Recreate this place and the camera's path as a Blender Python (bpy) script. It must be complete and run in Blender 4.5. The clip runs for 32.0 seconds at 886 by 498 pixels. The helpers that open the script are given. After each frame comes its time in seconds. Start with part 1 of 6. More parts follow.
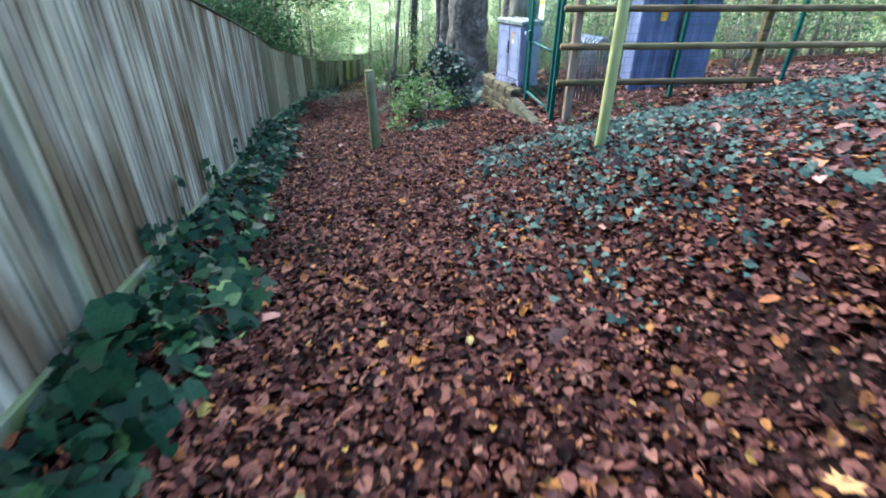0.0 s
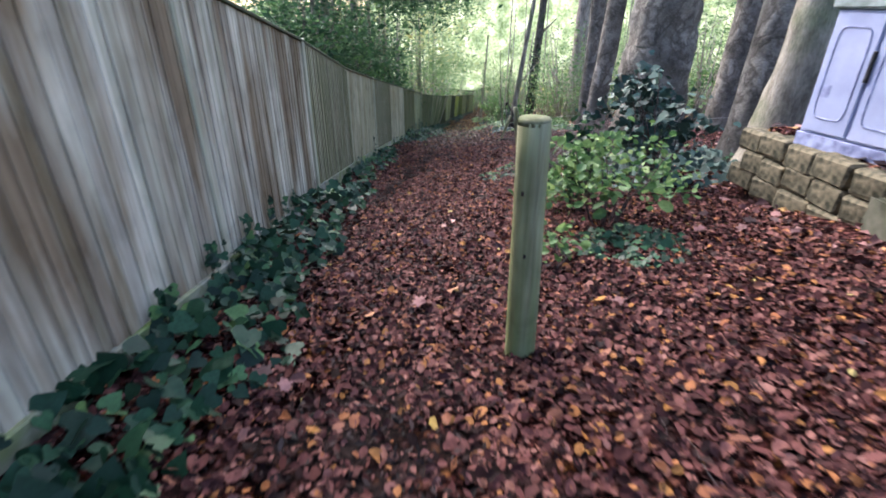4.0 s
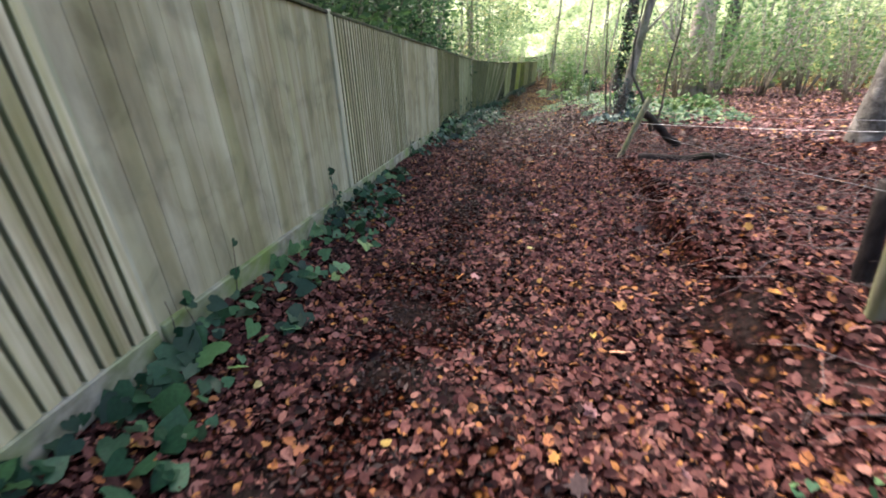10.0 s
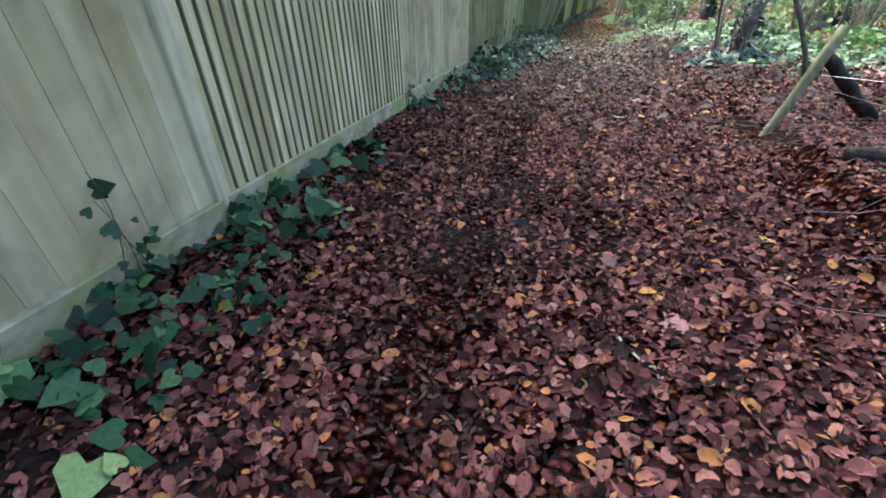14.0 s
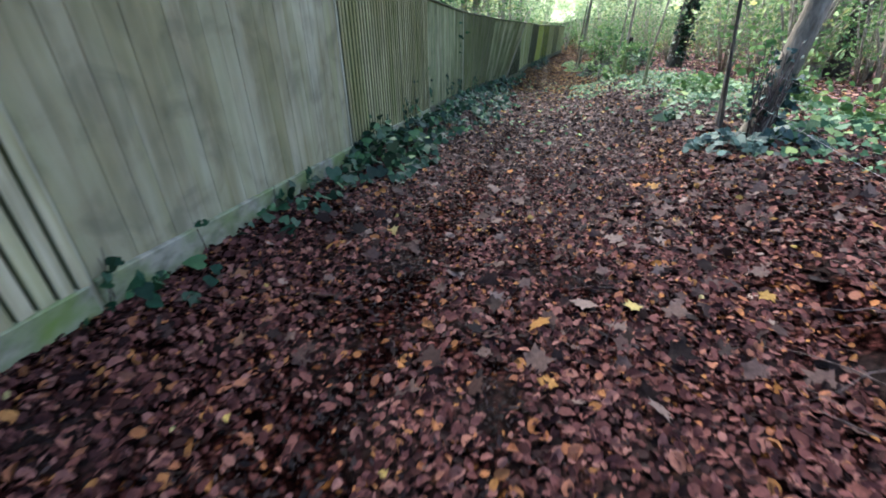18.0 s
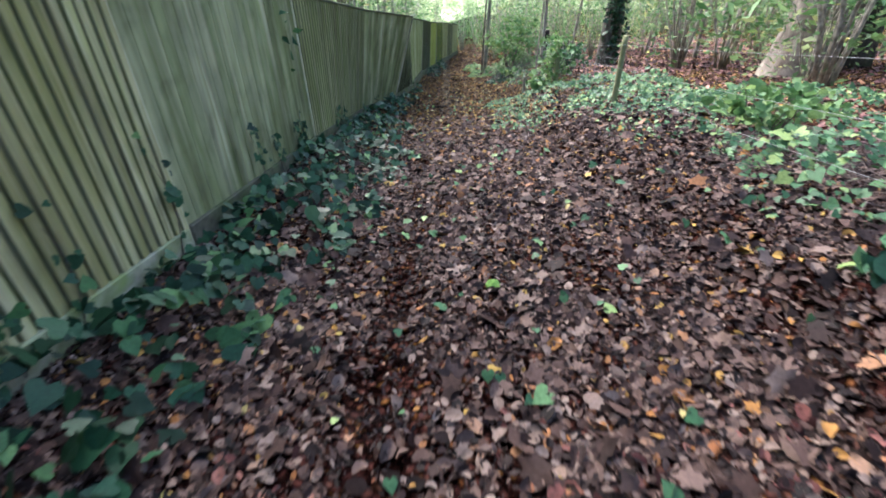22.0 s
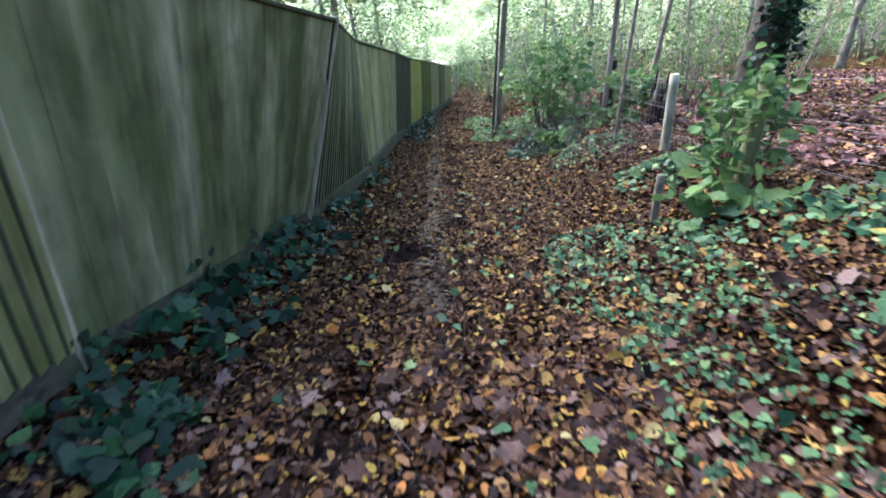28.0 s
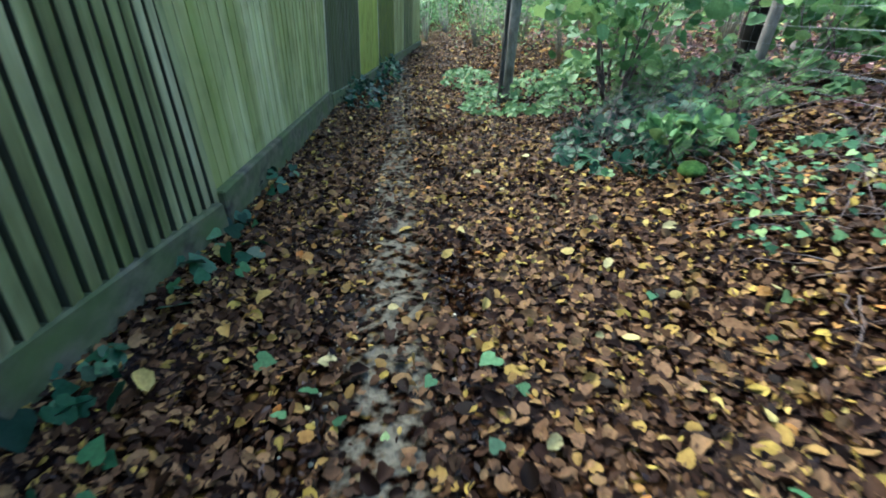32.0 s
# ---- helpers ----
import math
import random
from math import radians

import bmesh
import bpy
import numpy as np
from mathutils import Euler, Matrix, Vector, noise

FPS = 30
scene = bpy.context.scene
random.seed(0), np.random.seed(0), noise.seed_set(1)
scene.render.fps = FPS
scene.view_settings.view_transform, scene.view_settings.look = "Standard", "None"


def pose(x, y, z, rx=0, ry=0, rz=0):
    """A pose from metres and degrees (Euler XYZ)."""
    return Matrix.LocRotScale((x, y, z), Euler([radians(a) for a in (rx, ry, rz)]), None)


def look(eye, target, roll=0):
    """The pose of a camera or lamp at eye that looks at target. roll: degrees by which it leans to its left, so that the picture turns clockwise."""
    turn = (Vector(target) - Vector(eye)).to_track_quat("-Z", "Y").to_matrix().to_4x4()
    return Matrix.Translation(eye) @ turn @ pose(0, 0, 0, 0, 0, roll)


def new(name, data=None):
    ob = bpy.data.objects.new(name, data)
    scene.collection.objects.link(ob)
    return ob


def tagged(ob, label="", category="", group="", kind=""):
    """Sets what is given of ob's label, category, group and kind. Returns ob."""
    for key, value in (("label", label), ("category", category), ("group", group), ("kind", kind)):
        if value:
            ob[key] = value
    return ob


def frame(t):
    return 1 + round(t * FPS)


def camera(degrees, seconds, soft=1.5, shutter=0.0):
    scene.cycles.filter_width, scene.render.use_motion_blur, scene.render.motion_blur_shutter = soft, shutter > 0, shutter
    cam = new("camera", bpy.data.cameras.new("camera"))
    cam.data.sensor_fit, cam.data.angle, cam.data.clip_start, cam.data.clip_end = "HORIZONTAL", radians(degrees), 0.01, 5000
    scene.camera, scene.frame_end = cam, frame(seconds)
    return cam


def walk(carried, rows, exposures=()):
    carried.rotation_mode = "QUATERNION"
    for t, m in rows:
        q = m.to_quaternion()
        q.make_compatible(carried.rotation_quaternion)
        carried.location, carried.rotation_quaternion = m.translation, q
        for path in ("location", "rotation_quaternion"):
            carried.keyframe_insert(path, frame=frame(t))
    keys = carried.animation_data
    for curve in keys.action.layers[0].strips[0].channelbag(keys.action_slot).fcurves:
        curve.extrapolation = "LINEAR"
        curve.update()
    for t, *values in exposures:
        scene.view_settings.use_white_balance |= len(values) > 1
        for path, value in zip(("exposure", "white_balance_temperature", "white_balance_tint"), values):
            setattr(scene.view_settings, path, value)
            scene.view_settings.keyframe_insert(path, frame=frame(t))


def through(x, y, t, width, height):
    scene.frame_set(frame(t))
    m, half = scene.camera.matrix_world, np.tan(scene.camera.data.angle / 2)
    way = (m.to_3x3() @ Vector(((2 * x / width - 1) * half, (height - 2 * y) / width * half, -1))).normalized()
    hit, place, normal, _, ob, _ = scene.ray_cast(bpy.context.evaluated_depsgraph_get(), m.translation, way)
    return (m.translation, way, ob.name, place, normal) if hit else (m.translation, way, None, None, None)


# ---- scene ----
# ---- camera ----
cam = camera(85.1, 32.0, soft=1.8, shutter=0.38)
PATH = [
    (0, (0.885, -9.301, 2.945), (1.143, -7.594, 1.934), 0.2),
    (0.5, (1.042, -8.647, 2.846), (1.26, -6.912, 1.874), 0.1),
    (1, (1.117, -7.926, 2.685), (1.288, -6.177, 1.729), 0.4),
    (1.5, (1.175, -7.206, 2.566), (1.27, -5.446, 1.62), 0.8),
    (2, (1.132, -6.476, 2.428), (1.127, -4.716, 1.478), 0.7),
    (2.5, (1.038, -5.748, 2.313), (0.963, -3.988, 1.367), 0.5),
    (3, (0.909, -4.987, 2.202), (0.799, -3.224, 1.265), 0.5),
    (3.5, (0.775, -4.284, 2.094), (0.652, -2.51, 1.179), 0.3),
    (4, (0.656, -3.545, 1.978), (0.544, -1.758, 1.087), 0.2),
    (4.5, (0.48, -2.811, 1.846), (0.379, -1.01, 0.982), 0.0),
    (6.5, (0.0, 0.0, 1.45), (0.081, 1.844, 0.681), -0.7),
    (7, (-0.085, 0.735, 1.3), (0.042, 2.583, 0.546), -1.0),
    (7.5, (-0.135, 1.49, 1.139), (0.033, 3.338, 0.393), -1.3),
    (8, (-0.155, 2.165, 1.049), (0.034, 4.006, 0.291), -1.4),
    (8.5, (-0.156, 2.865, 0.915), (-0.057, 4.686, 0.095), -1.5),
    (9, (-0.16, 3.484, 0.782), (-0.216, 5.27, -0.117), -1.9),
    (9.5, (-0.046, 4.077, 0.695), (-0.246, 5.826, -0.254), -1.8),
    (10, (-0.012, 4.683, 0.613), (-0.333, 6.392, -0.376), -2.0),
    (10.5, (0.039, 5.349, 0.475), (-0.376, 7.02, -0.543), -2.2),
    (11, (-0.005, 5.99, 0.345), (-0.488, 7.627, -0.699), -2.0),
    (11.5, (0.023, 6.622, 0.223), (-0.503, 8.231, -0.842), -1.9),
    (12, (-0.002, 7.227, 0.081), (-0.547, 8.809, -1.015), -1.8),
    (12.5, (-0.081, 7.709, -0.078), (-0.612, 9.266, -1.214), -1.6),
    (13, (-0.182, 7.879, -0.16), (-0.683, 9.417, -1.337), -1.6),
    (13.5, (-0.239, 7.899, -0.19), (-0.706, 9.418, -1.404), -1.5),
    (15.5, (-0.09, 8.235, -0.074), (-0.528, 9.795, -1.246), -0.8),
    (16, (-0.021, 8.777, -0.105), (-0.466, 10.369, -1.231), -0.8),
    (16.5, (0.004, 9.467, -0.226), (-0.435, 11.084, -1.319), -1.0),
    (17, (0.002, 10.219, -0.417), (-0.424, 11.855, -1.485), -0.9),
    (17.5, (-0.036, 10.929, -0.545), (-0.44, 12.564, -1.623), -1.0),
    (18, (-0.048, 11.607, -0.702), (-0.416, 13.242, -1.794), -0.8),
    (18.5, (-0.155, 12.261, -0.877), (-0.476, 13.894, -1.986), -0.7),
    (19, (-0.288, 12.958, -1.03), (-0.542, 14.594, -2.152), -1.4),
    (19.5, (-0.421, 13.654, -1.15), (-0.61, 15.311, -2.253), -1.3),
    (20, (-0.436, 14.438, -1.23), (-0.58, 16.11, -2.318), -1.5),
    (20.5, (-0.434, 15.275, -1.374), (-0.557, 16.949, -2.461), -2.0),
    (21, (-0.38, 16.045, -1.502), (-0.472, 17.721, -2.589), -2.0),
    (21.5, (-0.415, 16.778, -1.633), (-0.478, 18.456, -2.719), -2.1),
    (22, (-0.357, 17.475, -1.745), (-0.394, 19.154, -2.832), -2.1),
    (22.5, (-0.322, 18.239, -1.889), (-0.341, 19.906, -2.994), -2.4),
    (23, (-0.225, 18.941, -2.012), (-0.213, 20.603, -3.125), -2.6),
    (23.5, (-0.184, 19.639, -2.107), (-0.148, 21.296, -3.227), -2.3),
    (24, (-0.034, 20.343, -2.185), (0.031, 21.988, -3.321), -2.6),
    (24.5, (0.077, 21.086, -2.329), (0.127, 22.725, -3.474), -2.5),
    (25, (0.146, 21.781, -2.453), (0.156, 23.426, -3.59), -2.7),
    (25.5, (0.118, 22.491, -2.549), (0.084, 24.146, -3.671), -2.7),
    (26, (0.08, 23.17, -2.646), (0.008, 24.836, -3.75), -2.8),
    (26.5, (0.02, 23.848, -2.749), (-0.075, 25.532, -3.824), -2.7),
    (28.5, (-0.317, 26.511, -3.395), (-0.31, 28.298, -4.294), -3.7),
    (29, (-0.369, 27.13, -3.508), (-0.332, 28.933, -4.373), -3.5),
    (29.5, (-0.329, 27.788, -3.647), (-0.259, 29.604, -4.483), -3.6),
    (30, (-0.306, 28.476, -3.759), (-0.221, 30.297, -4.581), -3.6),
    (30.5, (-0.259, 29.176, -3.876), (-0.148, 30.985, -4.723), -3.8),
    (31, (-0.249, 29.88, -4.026), (-0.132, 31.651, -4.949), -3.2),
    (31.5, (-0.237, 30.543, -4.156), (-0.132, 32.23, -5.225), -2.0),
    (32, (-0.269, 31.101, -4.39), (-0.163, 32.758, -5.503), -1.0),
]
EXPOSURES = [(0, 2.38, 5700, 0), (1.5, 2.1, 5900, 6), (4.5, 2.4, 6200, 16), (7, 2.03, 6300, 17), (8, 2.2, 6400, 18), (9, 2.4, 6700, 17), (10, 2.85, 7000, 14), (13, 3.12, 6350, 5), (16, 3.12, 6200, 16), (18, 2.7, 6000, 10),
             (19, 2.85, 6000, 12), (24, 2.8, 6100, 10), (27, 2.65, 5800, 13), (29, 2.65, 5500, 18), (30, 2.55, 5400, 15), (31, 2.55, 5500, 4), (32, 2.95, 5500, -4)]
walk(cam, [(t, look(eye, target, roll)) for t, eye, target, roll in PATH], EXPOSURES)

# ---- light ----
SUN_EL, SUN_AZ = 44.0, -32.0
sky_world = bpy.data.worlds.new("overcast_sky")
scene.world = sky_world
sky_world.use_nodes = True
wn = sky_world.node_tree
sky_tex = wn.nodes.new("ShaderNodeTexSky")
sky_tex.sky_type = 'NISHITA'
sky_tex.sun_disc = False
sky_tex.sun_elevation = radians(SUN_EL)
sky_tex.sun_rotation = radians(SUN_AZ)
sky_tex.dust_density = 3.0
wn.links.new(sky_tex.outputs[0], wn.nodes["Background"].inputs[0])
wn.nodes["Background"].inputs[1].default_value = 0.15
sun_data = bpy.data.lights.new("sun", 'SUN')
sun_data.energy = 2.0
sun_data.angle = radians(45)
sun_data.color = (1.0, 0.95, 0.86)
sun_ob = new("sun", sun_data)
sun_ob.rotation_euler = (radians(90 - SUN_EL), 0, radians(180 - SUN_AZ))
sun_ob.location = (0, 10, 40)


# ---- materials ----
def material(name, rough=0.8, gloss=0.12):
    m = bpy.data.materials.new(name)
    m.use_nodes = True
    nt = m.node_tree
    b = nt.nodes["Principled BSDF"]
    b.inputs["Roughness"].default_value = rough
    b.inputs["Specular IOR Level"].default_value = gloss
    return m, nt, b


def ramp_node(nt, stops, source):
    r = nt.nodes.new("ShaderNodeValToRGB")
    els = r.color_ramp.elements
    while len(els) < len(stops):
        els.new(0.5)
    for e, (p, c) in zip(els, stops):
        e.position = p
        e.color = (*c, 1)
    nt.links.new(source, r.inputs[0])
    return r


def noise_node(nt, scale, detail=4.0, stretch=None, coord="Object"):
    tc = nt.nodes.new("ShaderNodeTexCoord")
    n = nt.nodes.new("ShaderNodeTexNoise")
    n.inputs["Scale"].default_value = scale
    n.inputs["Detail"].default_value = detail
    src = tc.outputs[coord]
    if stretch:
        mp = nt.nodes.new("ShaderNodeMapping")
        mp.inputs["Scale"].default_value = stretch
        nt.links.new(src, mp.inputs[0])
        src = mp.outputs[0]
    nt.links.new(src, n.inputs["Vector"])
    return n


def mixed(nt, a, b, fac, mode='MIX'):
    mx = nt.nodes.new("ShaderNodeMix")
    mx.data_type = 'RGBA'
    mx.blend_type = mode
    for socket, v in ((mx.inputs[0], fac), (mx.inputs[6], a), (mx.inputs[7], b)):
        if isinstance(v, (int, float)):
            socket.default_value = v
        elif isinstance(v, tuple):
            socket.default_value = (*v, 1)
        else:
            nt.links.new(v, socket)
    return mx.outputs[2]


def bump(nt, b, height, strength, dist=0.01):
    bp = nt.nodes.new("ShaderNodeBump")
    bp.inputs["Strength"].default_value = strength
    bp.inputs["Distance"].default_value = dist
    nt.links.new(height, bp.inputs["Height"])
    nt.links.new(bp.outputs[0], b.inputs["Normal"])


def leaf_material(name, stops, rough=0.55, through=0.25, vary=0.35):
    """Leaves: a colour for each leaf from the ramp, mottled, partly letting light through."""
    m, nt, b = material(name, rough, 0.2 if 0 < through < 0.12 else 0.16 if through else 0.05)
    geo = nt.nodes.new("ShaderNodeNewGeometry")
    r = ramp_node(nt, stops, geo.outputs["Random Per Island"])
    n = noise_node(nt, 60, 3)
    shade = ramp_node(nt, [(0.3, (1 - vary,) * 3), (0.7, (1.0,) * 3)], n.outputs[0])
    col = mixed(nt, r.outputs[0], shade.outputs[0], 1.0, 'MULTIPLY')
    nt.links.new(col, b.inputs["Base Color"])
    bump(nt, b, n.outputs[0], 0.25, 0.004)
    if through:
        tr = nt.nodes.new("ShaderNodeBsdfTranslucent")
        nt.links.new(col, tr.inputs[0])
        mx = nt.nodes.new("ShaderNodeMixShader")
        mx.inputs[0].default_value = through
        nt.links.new(b.outputs[0], mx.inputs[1])
        nt.links.new(tr.outputs[0], mx.inputs[2])
        nt.links.new(mx.outputs[0], nt.nodes["Material Output"].inputs[0])
    return m


def wood_material(name, dark, light, algae, algae_amount, rough=0.85, streak=(30, 30, 1.6), vary=0.35, stain=None, relief=0.5, blotch=0.0):
    """Weathered upright boards: streaks along the grain, algae in patches, a tone for each board."""
    m, nt, b = material(name, rough)
    oi = nt.nodes.new("ShaderNodeObjectInfo")
    grain = noise_node(nt, 1.0, 6, streak)
    add = nt.nodes.new("ShaderNodeVectorMath")
    add.operation = 'ADD'
    mp = grain.inputs["Vector"].links[0].from_socket
    nt.links.new(mp, add.inputs[0])
    sc = nt.nodes.new("ShaderNodeMath")
    sc.operation = 'MULTIPLY'
    sc.inputs[1].default_value = 57.0
    nt.links.new(oi.outputs["Random"], sc.inputs[0])
    nt.links.new(sc.outputs[0], add.inputs[1])
    nt.links.new(add.outputs[0], grain.inputs["Vector"])
    r = ramp_node(nt, [(0.32, dark), (0.62, light)], grain.outputs[0])
    patch = noise_node(nt, 1.7, 4, None, "Object")
    nt.links.new(add.outputs[0], patch.inputs["Vector"])
    patch.inputs["Scale"].default_value = 0.35
    pr = ramp_node(nt, [(0.5 - 0.25 * algae_amount, (0, 0, 0)), (0.85 - 0.25 * algae_amount, (1, 1, 1))], patch.outputs[0])
    col = mixed(nt, r.outputs[0], algae, pr.outputs[0])
    if stain:
        # dirt in tall runs that pass from board to board
        where = nt.nodes.new("ShaderNodeNewGeometry")
        mp2 = nt.nodes.new("ShaderNodeMapping")
        mp2.inputs["Scale"].default_value = (1.0, 3.2, 0.55)
        nt.links.new(where.outputs["Position"], mp2.inputs[0])
        runs = nt.nodes.new("ShaderNodeTexNoise")
        runs.inputs["Scale"].default_value = 1.0
        runs.inputs["Detail"].default_value = 7
        nt.links.new(mp2.outputs[0], runs.inputs["Vector"])
        sr = ramp_node(nt, [(0.37, (0, 0, 0)), (0.60, (1, 1, 1))], runs.outputs[0])
        col = mixed(nt, col, stain, sr.outputs[0], 'MULTIPLY')
    if blotch:
        # damp marks and rubbed places, as wide as a hand or more
        spot = nt.nodes.new("ShaderNodeNewGeometry")
        marks = nt.nodes.new("ShaderNodeTexNoise")
        marks.inputs["Scale"].default_value = 3.4
        marks.inputs["Detail"].default_value = 8
        marks.inputs["Distortion"].default_value = 0.6
        nt.links.new(spot.outputs["Position"], marks.inputs["Vector"])
        mr = ramp_node(nt, [(0.32, (1 - blotch,) * 3), (0.5, (1 - 0.3 * blotch,) * 3), (0.7, (1.0,) * 3)], marks.outputs[0])
        col = mixed(nt, col, mr.outputs[0], 1.0, 'MULTIPLY')
    tone = ramp_node(nt, [(0.0, (1 - vary,) * 3), (1.0, (1.0,) * 3)], oi.outputs["Random"])
    col = mixed(nt, col, tone.outputs[0], 1.0, 'MULTIPLY')
    nt.links.new(col, b.inputs["Base Color"])
    bump(nt, b, grain.outputs[0], relief, 0.006)
    return m


def plain_material(name, dark, light, scale=8.0, rough=0.7, metal=0.0, strength=0.3, stretch=None, detail=6.0):
    m, nt, b = material(name, rough)
    n = noise_node(nt, scale, detail, stretch)
    r = ramp_node(nt, [(0.35, dark), (0.65, light)], n.outputs[0])
    nt.links.new(r.outputs[0], b.inputs["Base Color"])
    b.inputs["Metallic"].default_value = metal
    bump(nt, b, n.outputs[0], strength, 0.01)
    return m


def bark_material(name, dark, light, green, amount, scale=5.0, across=0.45):
    m, nt, b = material(name, 0.9)
    n = noise_node(nt, scale, 8, (1, 1, across))
    fine = noise_node(nt, scale * 7, 6, (1, 1, 0.7 * across))
    r = ramp_node(nt, [(0.3, dark), (0.48, tuple(0.5 * (p + q) for p, q in zip(dark, light))), (0.66, light)], n.outputs[0])
    patch = noise_node(nt, 1.3, 5)
    pr = ramp_node(nt, [(0.62 - 0.3 * amount, (0, 0, 0)), (0.8 - 0.2 * amount, (1, 1, 1))], patch.outputs[0])
    col = mixed(nt, r.outputs[0], green, pr.outputs[0])
    fr = ramp_node(nt, [(0.35, (0.72,) * 3), (0.6, (1,) * 3)], fine.outputs[0])
    col = mixed(nt, col, fr.outputs[0], 1.0, 'MULTIPLY')
    nt.links.new(col, b.inputs["Base Color"])
    both = nt.nodes.new("ShaderNodeMath")
    both.operation = 'ADD'
    nt.links.new(n.outputs[0], both.inputs[0])
    nt.links.new(fine.outputs[0], both.inputs[1])
    bump(nt, b, both.outputs[0], 0.45, 0.025)
    return m


RED_BROWN = [(0.0, (0.008, 0.004, 0.004)), (0.26, (0.030, 0.0118, 0.0112)), (0.52, (0.074, 0.0275, 0.0250)), (0.75, (0.136, 0.053, 0.046)), (0.89, (0.205, 0.097, 0.080)), (0.955, (0.235, 0.09, 0.04)), (1.0, (0.30, 0.14, 0.045))]
GREY_BROWN = [(0.0, (0.010, 0.008, 0.008)), (0.28, (0.028, 0.017, 0.0155)), (0.55, (0.065, 0.039, 0.033)), (0.78, (0.118, 0.079, 0.067)), (0.92, (0.18, 0.132, 0.113)), (0.97, (0.23, 0.095, 0.032)), (1.0, (0.27, 0.18, 0.05))]
YELLOW_BROWN = [(0.0, (0.007, 0.004, 0.003)), (0.3, (0.026, 0.0125, 0.008)), (0.55, (0.067, 0.034, 0.018)), (0.75, (0.13, 0.070, 0.035)), (0.87, (0.185, 0.105, 0.048)), (0.94, (0.23, 0.14, 0.036)), (1.0, (0.31, 0.22, 0.045))]
litter_red = leaf_material("beech_litter_red", RED_BROWN, 0.6, 0.0)
# brightened copy of the red litter: paints daylight on the wood floor; also pale maple leaves
litter_pale_lit = leaf_material("pale_lit_litter", [(p, tuple(min(0.5, f * c + 0.012) for c, f in zip(q, (1.8, 2.2, 2.4)))) for p, q in RED_BROWN], 0.55, 0.0)
litter_dark = leaf_material("trodden_black_litter", [(0.0, (0.005, 0.004, 0.004)), (0.5, (0.016, 0.011, 0.011)), (0.85, (0.036, 0.025, 0.024)), (1.0, (0.08, 0.056, 0.05))], 0.5, 0.0)
litter_grey = leaf_material("maple_litter_grey", GREY_BROWN, 0.6, 0.0)
litter_yellow = leaf_material("litter_yellow_brown", YELLOW_BROWN, 0.55, 0.0)
fresh_yellow = leaf_material("fresh_yellow_leaf", [(0.0, (0.30, 0.12, 0.03)), (0.35, (0.28, 0.15, 0.045)), (0.7, (0.33, 0.24, 0.07)), (1.0, (0.34, 0.29, 0.14))], 0.5, 0.0)
ivy_dark = leaf_material("ivy_dark_green", [(0.0, (0.005, 0.020, 0.010)), (0.5, (0.012, 0.048, 0.022)), (0.85, (0.026, 0.080, 0.035)), (0.96, (0.06, 0.14, 0.05)), (1.0, (0.13, 0.22, 0.07))], 0.5, 0.1)
ivy_teal = leaf_material("ivy_blue_green", [(0.0, (0.010, 0.028, 0.025)), (0.5, (0.026, 0.060, 0.052)), (1.0, (0.07, 0.13, 0.105))], 0.55, 0.05)
green_low = leaf_material("low_plant_green", [(0.0, (0.02, 0.060, 0.028)), (0.45, (0.05, 0.122, 0.052)), (0.8, (0.10, 0.19, 0.078)), (1.0, (0.22, 0.30, 0.10))], 0.5, 0.15)
lime_leaf = leaf_material("light_green_leaf", [(0.0, (0.05, 0.12, 0.04)), (0.6, (0.12, 0.22, 0.08)), (1.0, (0.22, 0.32, 0.11))], 0.5, 0.35)
wood_leaf = leaf_material("woodland_leaf", [(0.0, (0.07, 0.13, 0.06)), (0.4, (0.16, 0.24, 0.115)), (0.75, (0.28, 0.34, 0.16)), (1.0, (0.44, 0.42, 0.16))], 0.5, 0.5)
yew_leaf = leaf_material("dark_evergreen_leaf", [(0.0, (0.018, 0.048, 0.022)), (0.6, (0.045, 0.11, 0.048)), (1.0, (0.11, 0.20, 0.07))], 0.5, 0.4)
fence_pale = wood_material("grey_beige_slats", (0.35, 0.31, 0.21), (0.56, 0.498, 0.36), (0.37, 0.352, 0.19), 0.4, vary=0.10, stain=(0.66, 0.64, 0.56), blotch=0.18)
fence_plain = wood_material("grey_green_flat_boards", (0.315, 0.285, 0.20), (0.46, 0.418, 0.31), (0.33, 0.315, 0.185), 0.42, streak=(9, 9, 1.1), vary=0.06, stain=(0.70, 0.67, 0.58), relief=0.15, blotch=0.34)
fence_mid = wood_material("olive_grey_slats", (0.27, 0.245, 0.145), (0.47, 0.425, 0.27), (0.31, 0.31, 0.135), 0.5, vary=0.10, stain=(0.6, 0.59, 0.48), blotch=0.22)
fence_low = wood_material("dark_green_grey_boards", (0.165, 0.162, 0.10), (0.36, 0.352, 0.225), (0.205, 0.235, 0.105), 0.55, streak=(10, 10, 0.9), vary=0.1, stain=(0.42, 0.46, 0.35), relief=0.2, blotch=0.32)
fence_soft = wood_material("pale_green_flat_boards", (0.29, 0.285, 0.165), (0.44, 0.43, 0.26), (0.30, 0.335, 0.14), 0.6, streak=(7, 7, 0.8), vary=0.05, stain=(0.6, 0.63, 0.46), relief=0.12, blotch=0.3)
fence_moss = wood_material("olive_grey_boards", (0.22, 0.208, 0.11), (0.43, 0.405, 0.24), (0.26, 0.285, 0.11), 0.6, streak=(14, 14, 1.1), vary=0.1, stain=(0.55, 0.57, 0.45), relief=0.3, blotch=0.25)
